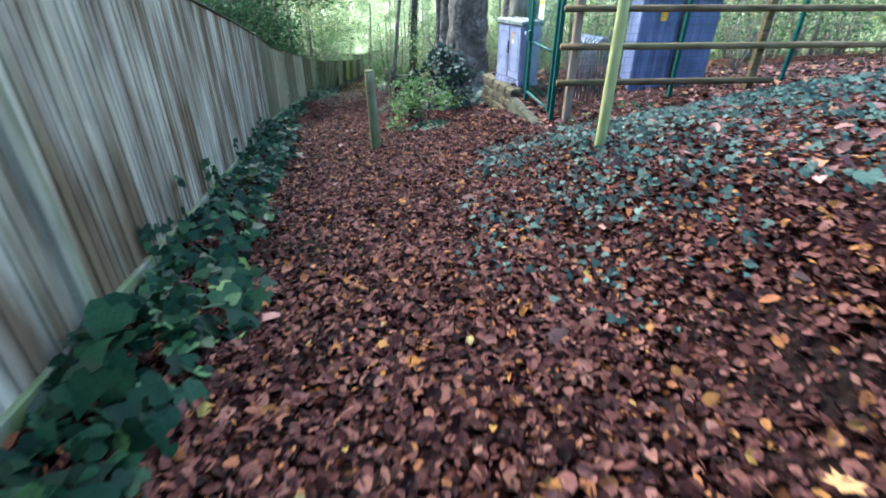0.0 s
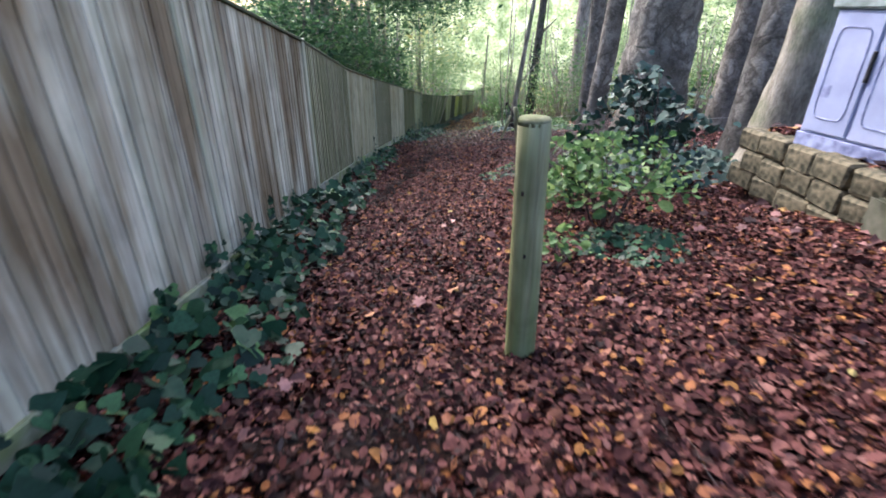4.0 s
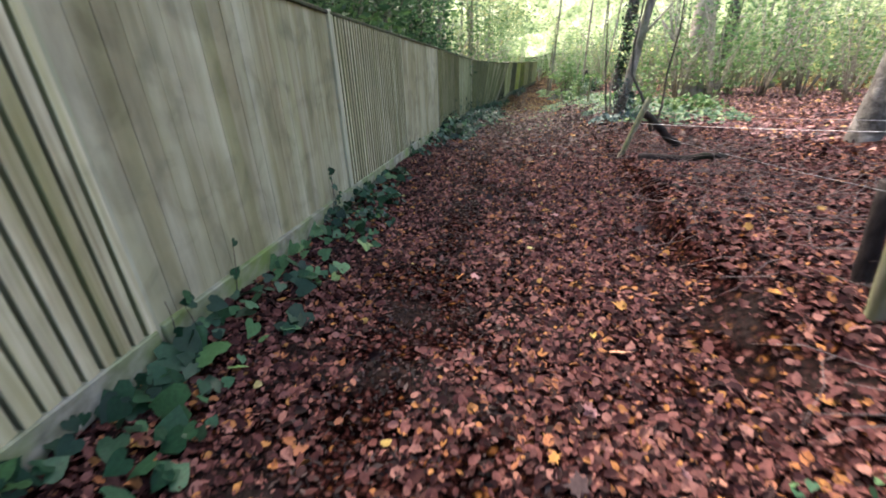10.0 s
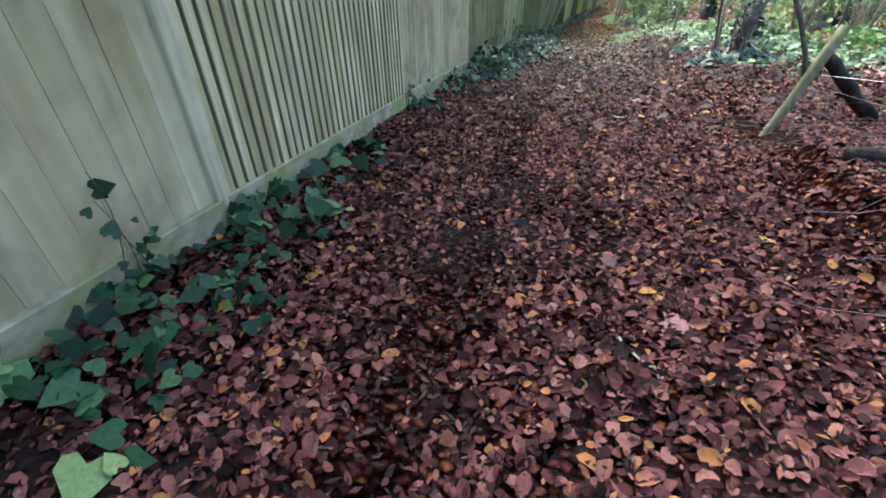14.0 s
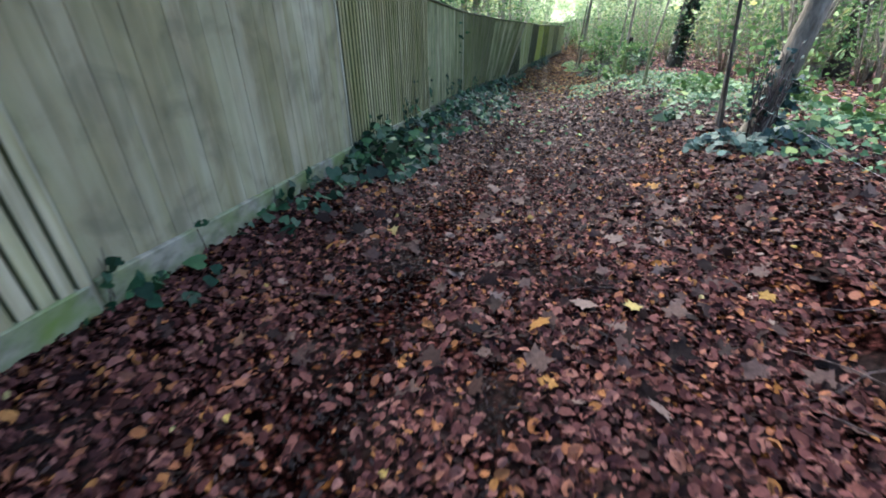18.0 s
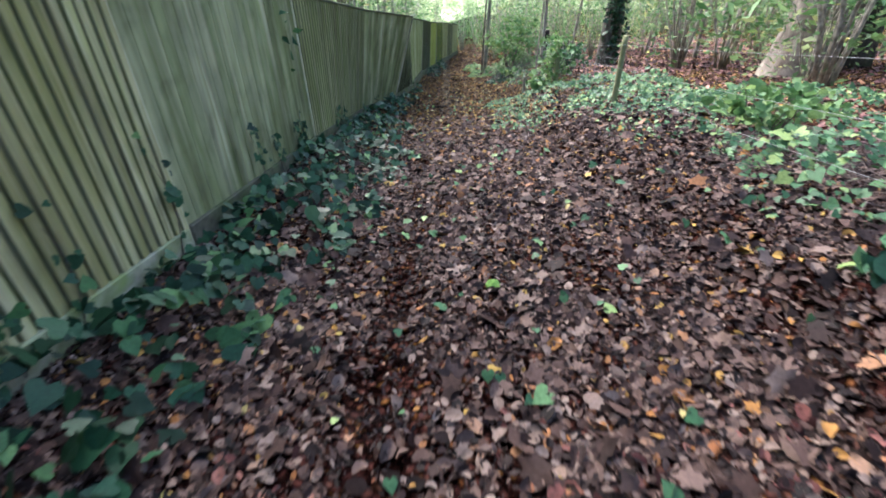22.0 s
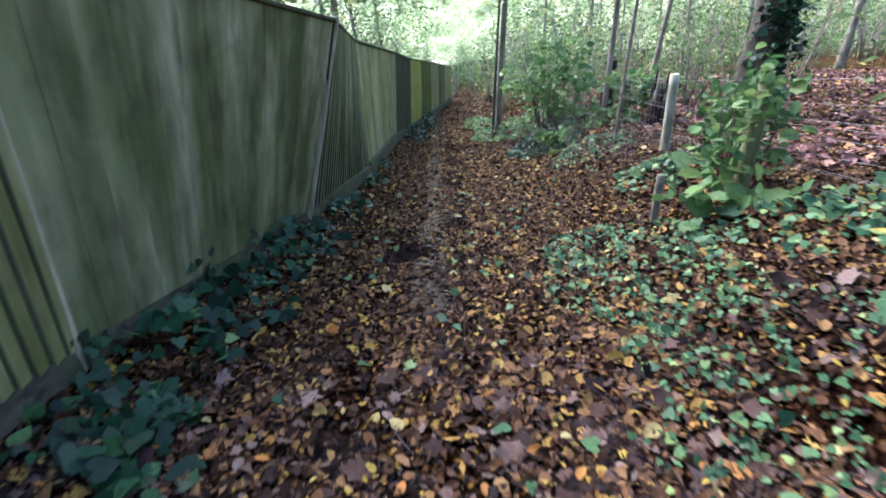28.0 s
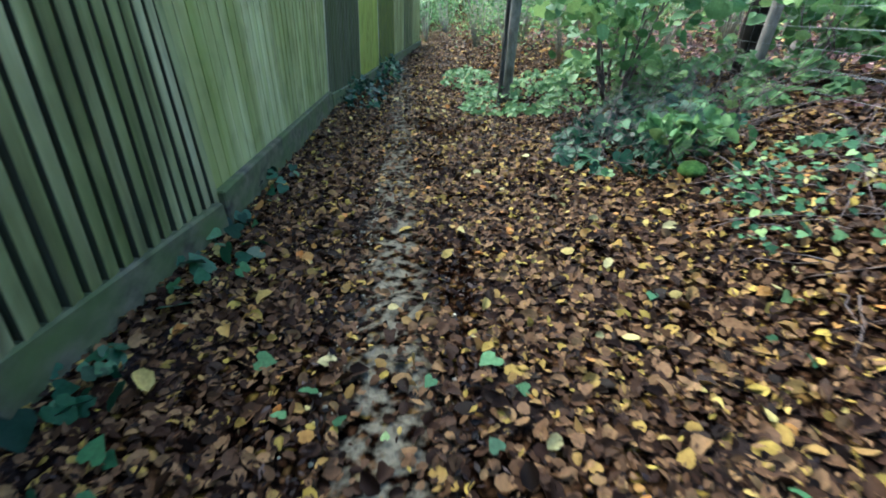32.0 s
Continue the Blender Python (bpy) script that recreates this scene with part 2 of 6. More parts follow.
fence_dark = wood_material("dark_brown_green_boards", (0.05, 0.052, 0.032), (0.11, 0.11, 0.075), (0.07, 0.085, 0.035), 0.4, vary=0.2)
fence_olive = wood_material("olive_boards", (0.17, 0.175, 0.038), (0.32, 0.32, 0.08), (0.26, 0.305, 0.055), 0.7, vary=0.2, relief=0.3, blotch=0.3)
fence_old = wood_material("weathered_brown_boards", (0.38, 0.33, 0.26), (0.74, 0.665, 0.54), (0.48, 0.455, 0.32), 0.3, streak=(11, 11, 0.5), vary=0.14, stain=(0.36, 0.285, 0.225), blotch=0.25)
# near-black: the shade deep between boards is put into this colour
board_shadow = wood_material("shaded_back_boards", (0.022, 0.024, 0.017), (0.055, 0.057, 0.042), (0.04, 0.05, 0.024), 0.3)
gravel_mat = wood_material("mossy_gravel_board", (0.15, 0.14, 0.105), (0.31, 0.29, 0.235), (0.15, 0.21, 0.055), 0.5, streak=(3, 8, 14), vary=0.2)
# slat wood darkened to paint groove shade, with algae in patches
groove_shade = wood_material("shaded_grooves_with_algae", (0.10, 0.097, 0.06), (0.20, 0.192, 0.125), (0.12, 0.14, 0.055), 0.5, streak=(20, 20, 2.0), vary=0.2)
gravel_dark = wood_material("damp_dark_gravel_board", (0.035, 0.033, 0.025), (0.10, 0.095, 0.07), (0.06, 0.085, 0.03), 0.5, streak=(3, 8, 14), vary=0.2)
cap_mat = wood_material("dark_capping", (0.03, 0.03, 0.022), (0.09, 0.085, 0.06), (0.06, 0.08, 0.03), 0.4)
post_mat = wood_material("grey_post", (0.27, 0.25, 0.175), (0.47, 0.44, 0.33), (0.31, 0.325, 0.18), 0.3, streak=(14, 14, 1.2), vary=0.12, relief=0.25, blotch=0.25)
bollard_mat = wood_material("green_weathered_log", (0.11, 0.10, 0.055), (0.36, 0.34, 0.215), (0.20, 0.235, 0.10), 0.6, streak=(25, 25, 1.6), blotch=0.35)
stake_mat = wood_material("dull_green_stake", (0.10, 0.088, 0.058), (0.26, 0.235, 0.165), (0.13, 0.15, 0.06), 0.5, streak=(25, 25, 2.5), blotch=0.3)
pole_mat = plain_material("yellow_green_pole", (0.31, 0.35, 0.13), (0.46, 0.49, 0.23), 20, 0.7, 0, 0.2, (1, 1, 0.2))
pale_stake = plain_material("pale_lichen_stake", (0.20, 0.21, 0.14), (0.44, 0.44, 0.34), 9, 0.8, 0, 0.4, (1, 1, 0.4))
rail_mat = wood_material("half_round_rail", (0.085, 0.058, 0.032), (0.24, 0.18, 0.11), (0.14, 0.15, 0.06), 0.4, streak=(2, 26, 26), blotch=0.3)
pinkwood_mat = wood_material("sawn_post", (0.24, 0.17, 0.12), (0.42, 0.32, 0.25), (0.28, 0.26, 0.18), 0.1)


def beech_material():
    """Smooth grey beech bark, wrinkled across like hide and blotched with damp."""
    m, nt, b = material("beech_bark", 0.85)
    fold = noise_node(nt, 4.2, 10, (1, 1, 0.95))
    fold.inputs["Distortion"].default_value = 0.25
    wide = noise_node(nt, 2.0, 7, (1, 1, 0.8))
    fine = noise_node(nt, 30, 6, (1, 1, 1.4))
    light = ramp_node(nt, [(0.33, (0.075, 0.068, 0.06)), (0.48, (0.185, 0.168, 0.148)), (0.66, (0.32, 0.295, 0.262))], wide.outputs[0])
    # a wrinkle is where the folded noise passes its middle value
    off = nt.nodes.new("ShaderNodeMath")
    off.operation = 'SUBTRACT'
    off.inputs[1].default_value = 0.5
    nt.links.new(fold.outputs[0], off.inputs[0])
    ab = nt.nodes.new("ShaderNodeMath")
    ab.operation = 'ABSOLUTE'
    nt.links.new(off.outputs[0], ab.inputs[0])
    dark = ramp_node(nt, [(0.0, (0.16, 0.15, 0.14)), (0.03, (0.45, 0.43, 0.41)), (0.09, (1, 1, 1))], ab.outputs[0])
    where = ramp_node(nt, [(0.30, (0, 0, 0)), (0.50, (1, 1, 1))], noise_node(nt, 1.7, 4).outputs[0])
    col = mixed(nt, light.outputs[0], mixed(nt, (1.0, 1.0, 1.0), dark.outputs[0], where.outputs[0]), 0.75, 'MULTIPLY')
    damp = ramp_node(nt, [(0.36, (0.42, 0.42, 0.40)), (0.5, (1, 1, 1))], fold.outputs[0])
    col = mixed(nt, col, damp.outputs[0], 0.7, 'MULTIPLY')
    fr = ramp_node(nt, [(0.35, (0.72,) * 3), (0.6, (1,) * 3)], fine.outputs[0])
    col = mixed(nt, col, fr.outputs[0], 1.0, 'MULTIPLY')
    nt.links.new(col, b.inputs["Base Color"])
    bump(nt, b, ab.outputs[0], 0.8, 0.09)
    return m


beech_bark = beech_material()
smooth_bark = bark_material("smooth_bark", (0.07, 0.057, 0.047), (0.36, 0.325, 0.285), (0.17, 0.17, 0.12), 0.25, 2.2, 0.9)
dark_bark = bark_material("dark_bark", (0.03, 0.026, 0.022), (0.12, 0.105, 0.09), (0.05, 0.065, 0.03), 0.3, 8)
grey_bark = bark_material("grey_bark", (0.10, 0.09, 0.07), (0.31, 0.28, 0.23), (0.12, 0.15, 0.07), 0.45, 7)
pale_bark = bark_material("pale_bark", (0.12, 0.095, 0.08), (0.34, 0.29, 0.25), (0.2, 0.2, 0.13), 0.1, 6)
twig_mat = plain_material("twigs", (0.045, 0.033, 0.031), (0.13, 0.10, 0.095), 30, 0.85)
stem_mat = plain_material("pale_thin_stems", (0.15, 0.13, 0.105), (0.36, 0.32, 0.265), 14, 0.85)
log_mat = bark_material("rotten_log", (0.007, 0.005, 0.005), (0.04, 0.031, 0.027), (0.025, 0.032, 0.016), 0.3, 9)
soil_mat = plain_material("black_soil", (0.004, 0.003, 0.003), (0.02, 0.014, 0.012), 45, 0.95, 0, 1.0)
soil_mat.node_tree.nodes["Principled BSDF"].inputs["Specular IOR Level"].default_value = 0.0
stone_mat = plain_material("mossy_stone", (0.03, 0.03, 0.02), (0.16, 0.135, 0.09), 13, 0.9, 0, 0.9)
concrete_mat = plain_material("mossy_concrete", (0.035, 0.038, 0.025), (0.10, 0.098, 0.075), 5, 0.9, 0, 0.6)
lilac_mat = plain_material("lilac_grey_paint", (0.27, 0.30, 0.44), (0.35, 0.38, 0.53), 3, 0.5, 0, 0.08)
lilac_dark = plain_material("worn_lilac_paint", (0.13, 0.14, 0.24), (0.36, 0.39, 0.58), 9, 0.55, 0, 0.1)
blue_mat = plain_material("blue_grey_sheet", (0.10, 0.12, 0.23), (0.17, 0.20, 0.36), 2.5, 0.5, 0, 0.1)
cap_grey = plain_material("grey_cabinet_cap", (0.16, 0.19, 0.17), (0.30, 0.34, 0.33), 12, 0.8, 0, 0.4)
green_paint = plain_material("dark_green_paint", (0.006, 0.055, 0.050), (0.015, 0.085, 0.075), 14, 0.45, 0.0, 0.15)
mesh_mat = plain_material("green_wire", (0.02, 0.09, 0.07), (0.05, 0.14, 0.11), 14, 0.5)
steel_mat = plain_material("galvanised_tube", (0.22, 0.24, 0.30), (0.40, 0.42, 0.50), 20, 0.4, 0.6, 0.1)
black_mat = plain_material("black_steel", (0.012, 0.013, 0.015), (0.03, 0.03, 0.034), 12, 0.4)
white_rope = plain_material("white_rope", (0.55, 0.55, 0.52), (0.80, 0.80, 0.78), 60, 0.8)
wire_mat = plain_material("galvanised_wire", (0.14, 0.14, 0.14), (0.28, 0.28, 0.29), 60, 0.5, 0.3)
paper_mat = plain_material("white_notice", (0.72, 0.72, 0.72), (0.82, 0.82, 0.82), 5, 0.6)
amber_mat = plain_material("amber_label", (0.70, 0.36, 0.02), (0.80, 0.44, 0.04), 5, 0.5)
ink_mat = plain_material("dark_print", (0.02, 0.02, 0.02), (0.04, 0.04, 0.04), 5, 0.6)
moss_mat = plain_material("bright_moss", (0.04, 0.09, 0.02), (0.10, 0.18, 0.04), 40, 0.95, 0, 1.0)


def ground_material():
    """Dark soil under a print of dead leaves, with chalk showing on the lower path."""
    m, nt, b = material("leafy_soil", 0.9, 0.0)
    tc = nt.nodes.new("ShaderNodeTexCoord")
    pos = tc.outputs["Object"]
    warp = noise_node(nt, 9, 3)
    add = nt.nodes.new("ShaderNodeVectorMath")
    add.operation = 'MULTIPLY_ADD'
    nt.links.new(warp.outputs["Color"], add.inputs[0])
    add.inputs[1].default_value = (0.09, 0.09, 0.0)
    nt.links.new(pos, add.inputs[2])
    vor = nt.nodes.new("ShaderNodeTexVoronoi")
    vor.inputs["Scale"].default_value = 27
    nt.links.new(add.outputs[0], vor.inputs["Vector"])
    sep = nt.nodes.new("ShaderNodeSeparateColor")
    nt.links.new(vor.outputs["Color"], sep.inputs[0])
    up = ramp_node(nt, RED_BROWN, sep.outputs[0])
    low = ramp_node(nt, YELLOW_BROWN, sep.outputs[0])
    xyz = nt.nodes.new("ShaderNodeSeparateXYZ")
    nt.links.new(pos, xyz.inputs[0])
    along = nt.nodes.new("ShaderNodeMapRange")
    along.inputs["From Min"].default_value = 17
    along.inputs["From Max"].default_value = 29
    nt.links.new(xyz.outputs[1], along.inputs[0])
    leaf = mixed(nt, up.outputs[0], low.outputs[0], along.outputs[0])
    edge = ramp_node(nt, [(0.2, (1, 1, 1)), (0.6, (0.12, 0.12, 0.12))], vor.outputs["Distance"])
    leaf = mixed(nt, leaf, edge.outputs[0], 1.0, 'MULTIPLY')
    # matted and wet on the path; under the trees, brighter light is put into the colour
    dry = nt.nodes.new("ShaderNodeMapRange")
    dry.inputs["From Min"].default_value = 2.4
    dry.inputs["From Max"].default_value = 4.4
    nt.links.new(xyz.outputs[0], dry.inputs[0])
    leaf = mixed(nt, leaf, mixed(nt, (0.42, 0.39, 0.39), (1.6, 1.8, 1.9), dry.outputs[0]), 1.0, 'MULTIPLY')
    soil_n = noise_node(nt, 25, 6)
    soil = ramp_node(nt, [(0.3, (0.005, 0.0038, 0.0036)), (0.7, (0.021, 0.0148, 0.0138))], soil_n.outputs[0])
    bare_n = noise_node(nt, 1.6, 5)
    bare = ramp_node(nt, [(0.52, (0, 0, 0)), (0.66, (1, 1, 1))], bare_n.outputs[0])
    col = mixed(nt, leaf, soil.outputs[0], bare.outputs[0])
    # chalk strip along the middle of the lower path
    off = nt.nodes.new("ShaderNodeMath")
    off.operation = 'ADD'
    off.inputs[1].default_value = 0.42
    nt.links.new(xyz.outputs[0], off.inputs[0])
    ab = nt.nodes.new("ShaderNodeMath")
    ab.operation = 'ABSOLUTE'
    nt.links.new(off.outputs[0], ab.inputs[0])
    strip = nt.nodes.new("ShaderNodeMapRange")
    strip.inputs["From Min"].default_value = 0.26
    strip.inputs["From Max"].default_value = 0.08
    nt.links.new(ab.outputs[0], strip.inputs[0])
    far = nt.nodes.new("ShaderNodeMapRange")
    far.inputs["From Min"].default_value = 27.5
    far.inputs["From Max"].default_value = 30
    nt.links.new(xyz.outputs[1], far.inputs[0])
    chalk_n = noise_node(nt, 14, 6)
    chalk = ramp_node(nt, [(0.43, (0, 0, 0)), (0.60, (1, 1, 1))], chalk_n.outputs[0])
    k1 = mixed(nt, strip.outputs[0], far.outputs[0], 1.0, 'MULTIPLY')
    k2 = mixed(nt, k1, chalk.outputs[0], 1.0, 'MULTIPLY')
    col = mixed(nt, col, (0.115, 0.10, 0.075), k2)
    nt.links.new(col, b.inputs["Base Color"])
    h = nt.nodes.new("ShaderNodeMath")
    h.operation = 'ADD'
    nt.links.new(vor.outputs["Distance"], h.inputs[0])
    nt.links.new(soil_n.outputs[0], h.inputs[1])
    bump(nt, b, h.outputs[0], 0.8, 0.02)
    return m


ground_mat = ground_material()


def backdrop_material():
    """Far woodland painted as sunlit and glowing: bright gaps between blurred leaves and stems."""
    m, nt, b = material("distant_foliage_glow", 1.0)
    n = noise_node(nt, 0.45, 9)
    n2 = noise_node(nt, 1.0, 8, (0.9, 0.9, 0.05))
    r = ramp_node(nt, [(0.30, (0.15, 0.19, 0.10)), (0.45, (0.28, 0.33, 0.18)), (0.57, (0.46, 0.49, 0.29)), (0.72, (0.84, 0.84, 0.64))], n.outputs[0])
    s = ramp_node(nt, [(0.36, (0.86,) * 3), (0.56, (1,) * 3)], n2.outputs[0])
    n3 = noise_node(nt, 2.6, 6)
    leafy = ramp_node(nt, [(0.38, (0.55, 0.62, 0.45)), (0.6, (1, 1, 1))], n3.outputs[0])
    col = mixed(nt, r.outputs[0], s.outputs[0], 1.0, 'MULTIPLY')
    col = mixed(nt, col, leafy.outputs[0], 1.0, 'MULTIPLY')
    nt.links.new(col, b.inputs["Base Color"])
    # emission stands in for daylight on the far trees; no lamp there
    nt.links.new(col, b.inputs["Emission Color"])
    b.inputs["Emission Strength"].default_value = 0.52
    return m


backdrop_mat = backdrop_material()


# ---- lie of the land ----
UPPER, UPPER_X, UPPER_Y, UPPER_Z = 0.885, -1.58, 3.5, 0.2


def hill(x, y):
    """Lie of the slope: a steady fall along the path, a bank on the wood's side."""
    x, y = np.asarray(x, float), np.asarray(y, float)
    z = np.interp(y, [-60, -15, 32, 45, 70, 90, 200], [9.2, 2.57, -5.84, -7.6, -11.4, -13, -13])
    top = np.interp(x, [-40, -6, -1.4, -0.8, 0, 1.3, 2.5, 3.6, 4.2, 5, 8, 15, 60], [0.6, 0.4, 0.15, 0.03, 0, 0.05, 0.22, 0.42, 0.55, 0.75, 1.1, 1.5, 2])
    mid = np.interp(x, [-40, -6, -2, -1.3, -0.6, 0.3, 1.1, 1.5, 2.2, 4.5, 8, 15, 60], [0.6, 0.4, 0.15, 0.03, 0, 0.08, 0.2, 0.42, 0.55, 0.6, 0.9, 1.2, 1.8])
    end = np.interp(x, [-40, -6, -2, -1.2, -0.6, 0.6, 1.3, 1.9, 2.6, 4, 8, 15, 60], [0.6, 0.4, 0.15, 0.03, 0, 0.02, 0.08, 0.35, 0.6, 0.7, 0.9, 1.2, 1.8])
    a, b = np.clip((y - 1.5) / 3.5, 0, 1), np.clip((y - 28) / 4, 0, 1)
    z = z + (top * (1 - a) + mid * a) * (1 - b) + end * b
    k = np.clip((x - 2.3) / 1.6, 0, 1)
    z = z + 0.38 * np.exp(-((y - 9.3) / 3.4) ** 2) * k * k * (3 - 2 * k)
    z = z + 0.22 * np.clip((x - 2.6) / 1.0, 0, 1) * np.clip((-4.4 - y) / 1.4, 0, 1)
    z = z - 0.2 * np.exp(-((y - 13.3) / 1.6) ** 2) * np.clip((x - 1.0) / 0.5, 0, 1) * np.clip((3.4 - x) / 0.9, 0, 1)
    yard = (x > wall_x(y) + 0.12) & (y > -3.4) & (y < 1.25) & (x < 9)
    return np.where(yard, np.maximum(z, np.interp(y, [-3.4, -0.5, -0.3, 1.3], [0.95, 0.88, 1.0, 1.03])), z)


def land(x, y):
    """Height of the ground; the upper stretch lies on the same slope at its own measure."""
    x, y = np.asarray(x, float), np.asarray(y, float)
    k = np.clip((4.2 - y) / 2.2, 0, 1)
    k = k * k * (3 - 2 * k)
    up = UPPER_Z + UPPER * (hill(UPPER_X + (x - UPPER_X) / UPPER, UPPER_Y + (y - UPPER_Y) / UPPER) - UPPER_Z)
    return hill(x, y) * (1 - k) + up * k


# the fenced yard is laid out at the upper stretch's own measure
YARD = Matrix.Translation(((1 - UPPER) * UPPER_X, (1 - UPPER) * UPPER_Y, (1 - UPPER) * UPPER_Z)) @ Matrix.Scale(UPPER, 4)


def wall_x(y):
    return np.interp(y, [-3.4, -0.4, 1.3], [3.98, 4.27, 4.12])


def edge_x(y):
    """Where the trodden path ends against a low step of earth."""
    return 1.12 + 0.055 * (y - 7.0) + 0.05 * np.sin(2.7 * y) + 0.03 * np.sin(6.1 * y)


def bumps(x, y):
    step = np.clip((x - edge_x(y)) / 0.1, 0, 1) * np.clip((2.2 - x) / 0.6, 0, 1) * np.clip((y - 6.2) / 1.5, 0, 1) * np.clip((15.0 - y) / 1.5, 0, 1)
    return 0.08 * step + 0.02 * np.sin(3.1 * x + 1.3 * y) * np.sin(2.3 * y - 0.7 * x) + 0.012 * np.sin(7.7 * x - 2.1 * y) * np.sin(6.1 * y + 1.9 * x)


def at(x, y):
    return float(land(x, y) + bumps(x, y))


def yard_at(x, y):
    return float(hill(x, y))


FENCE_Y = [-17.297, -7.12, -4.022, -0.925, 3, 6.4, 9.8, 13.1, 16.6, 20.5, 24.8, 27.9, 31.05, 33.95, 38.3, 40.65, 45, 60]
FENCE_X = [0.128, -0.606, -0.89, -1.173, -1.58, -1.90, -2.08, -2.20, -2.25, -2.29, -2.33, -2.25, -1.88, -1.56, -1.46, -1.2, -0.8, 0.6]


def fence_x(y):
    return np.interp(y, FENCE_Y, FENCE_X)


# ---- mesh tools ----
def mesh_arrays(name, verts, faces, mat, smooth=False):
    """A mesh from numpy arrays; all faces have as many corners."""
    verts, faces = np.asarray(verts, np.float32), np.asarray(faces, np.int32)
    n, k = faces.shape
    me = bpy.data.meshes.new(name)
    me.vertices.add(len(verts))
    me.vertices.foreach_set("co", verts.ravel())
    me.loops.add(n * k)
    me.loops.foreach_set("vertex_index", faces.ravel())
    me.polygons.add(n)
    me.polygons.foreach_set("loop_start", np.arange(n, dtype=np.int32) * k)
    me.polygons.foreach_set("loop_total", np.full(n, k, np.int32))
    if smooth:
        me.polygons.foreach_set("use_smooth", np.ones(n, bool))
    me.update(calc_edges=True)
    me.materials.append(mat)
    return me


def part_mesh(name, me, parent, m=None, label=""):
    ob = new(name, me)
    ob.parent = parent
    if m is not None:
        ob.matrix_local = m
    return tagged(ob, label)


def part(name, bm, mat, parent=None, label="", smooth=False):
    me = bpy.data.meshes.new(name)
    bm.to_mesh(me)
    bm.free()
    me.materials.append(mat)
    if smooth:
        me.polygons.foreach_set("use_smooth", [True] * len(me.polygons))
    ob = new(name, me)
    ob.parent = parent
    return tagged(ob, label)


def thing(name, m, label, category, group="", kind=""):
    ob = new(name)
    ob.empty_display_size = 0.1
    ob.matrix_world = m
    return tagged(ob, label, category, group, kind)


def box(bm, x0, x1, y0, y1, z0, z1, bevel=0.004, rise=0.0):
    """A box with chamfered edges; rise: by how much its far y end stands higher."""
    vs = [bm.verts.new(c) for c in ((x0, y0, z0), (x1, y0, z0), (x1, y1, z0 + rise), (x0, y1, z0 + rise), (x0, y0, z1), (x1, y0, z1), (x1, y1, z1 + rise), (x0, y1, z1 + rise))]
    fs = [bm.faces.new([vs[i] for i in f]) for f in ((0, 3, 2, 1), (4, 5, 6, 7), (0, 1, 5, 4), (1, 2, 6, 5), (2, 3, 7, 6), (3, 0, 4, 7))]
    if bevel:
        bmesh.ops.bevel(bm, geom=list({e for f in fs for e in f.edges}), offset=bevel, segments=1, affect='EDGES')
    return bm


def boxed(*args, **kw):
    return box(bmesh.new(), *args, **kw)


def tube_arrays(pts, radii, seg=8, rough=0.0, seed=0, close=True):
    """A tapered tube along points, its skin pushed in and out by noise."""
    pts = [Vector(p) for p in pts]
    verts, faces = [], []
    side = Vector((1, 0, 0))
    for i, p in enumerate(pts):
        d = (pts[min(i + 1, len(pts) - 1)] - pts[max(i - 1, 0)]).normalized()
        side = (side - side.dot(d) * d)
        side = side.normalized() if side.length > 1e-4 else d.orthogonal().normalized()
        up = d.cross(side)
        for k in range(seg):
            a = 2 * math.pi * k / seg
            w = math.cos(a) * side + math.sin(a) * up
            r = radii[i]
            if rough:
                q = (p + w * r)
                r *= 1 + rough * (noise.noise(q * 1.7 + Vector((seed, 0, 0))) + 0.5 * noise.noise(q * 5.0 + Vector((0, seed, 0))))
            verts.append(p + w * r)
    for i in range(len(pts) - 1):
        for k in range(seg):
            a, b = i * seg + k, i * seg + (k + 1) % seg
            faces.append((a, b, b + seg, a + seg))
    if close:
        for ring, order in ((0, -1), (len(pts) - 1, 1)):
            c = len(verts)
            verts.append(pts[ring])
            for k in range(seg):
                a, b = ring * seg + k, ring * seg + (k + 1) % seg
                faces.append((a, b, c, c) if order == 1 else (b, a, c, c))
    return verts, faces


def join_tubes(name, tubes, mat, smooth=True):
    verts, faces = [], []
    for v, f in tubes:
        o = len(verts)
        verts += v
        faces += [tuple(i + o for i in q) for q in f]
    me = bpy.data.meshes.new(name)
    me.from_pydata(verts, [], [q[:3] if q[2] == q[3] else q for q in faces])
    me.materials.append(mat)
    if smooth:
        me.polygons.foreach_set("use_smooth", [True] * len(me.polygons))
    return me


def bent(p0, p1, n=6, sag=0.0, wobble=0.0, rng=None):
    p0, p1 = Vector(p0), Vector(p1)
    out = []
    for i in range(n + 1):
        t = i / n
        p = p0.lerp(p1, t) + Vector((0, 0, -sag * 4 * t * (1 - t)))
        if wobble and rng and 0 < i < n:
            p += Vector((rng.uniform(-1, 1), rng.uniform(-1, 1), rng.uniform(-1, 1))) * wobble
        out.append(p)
    return out


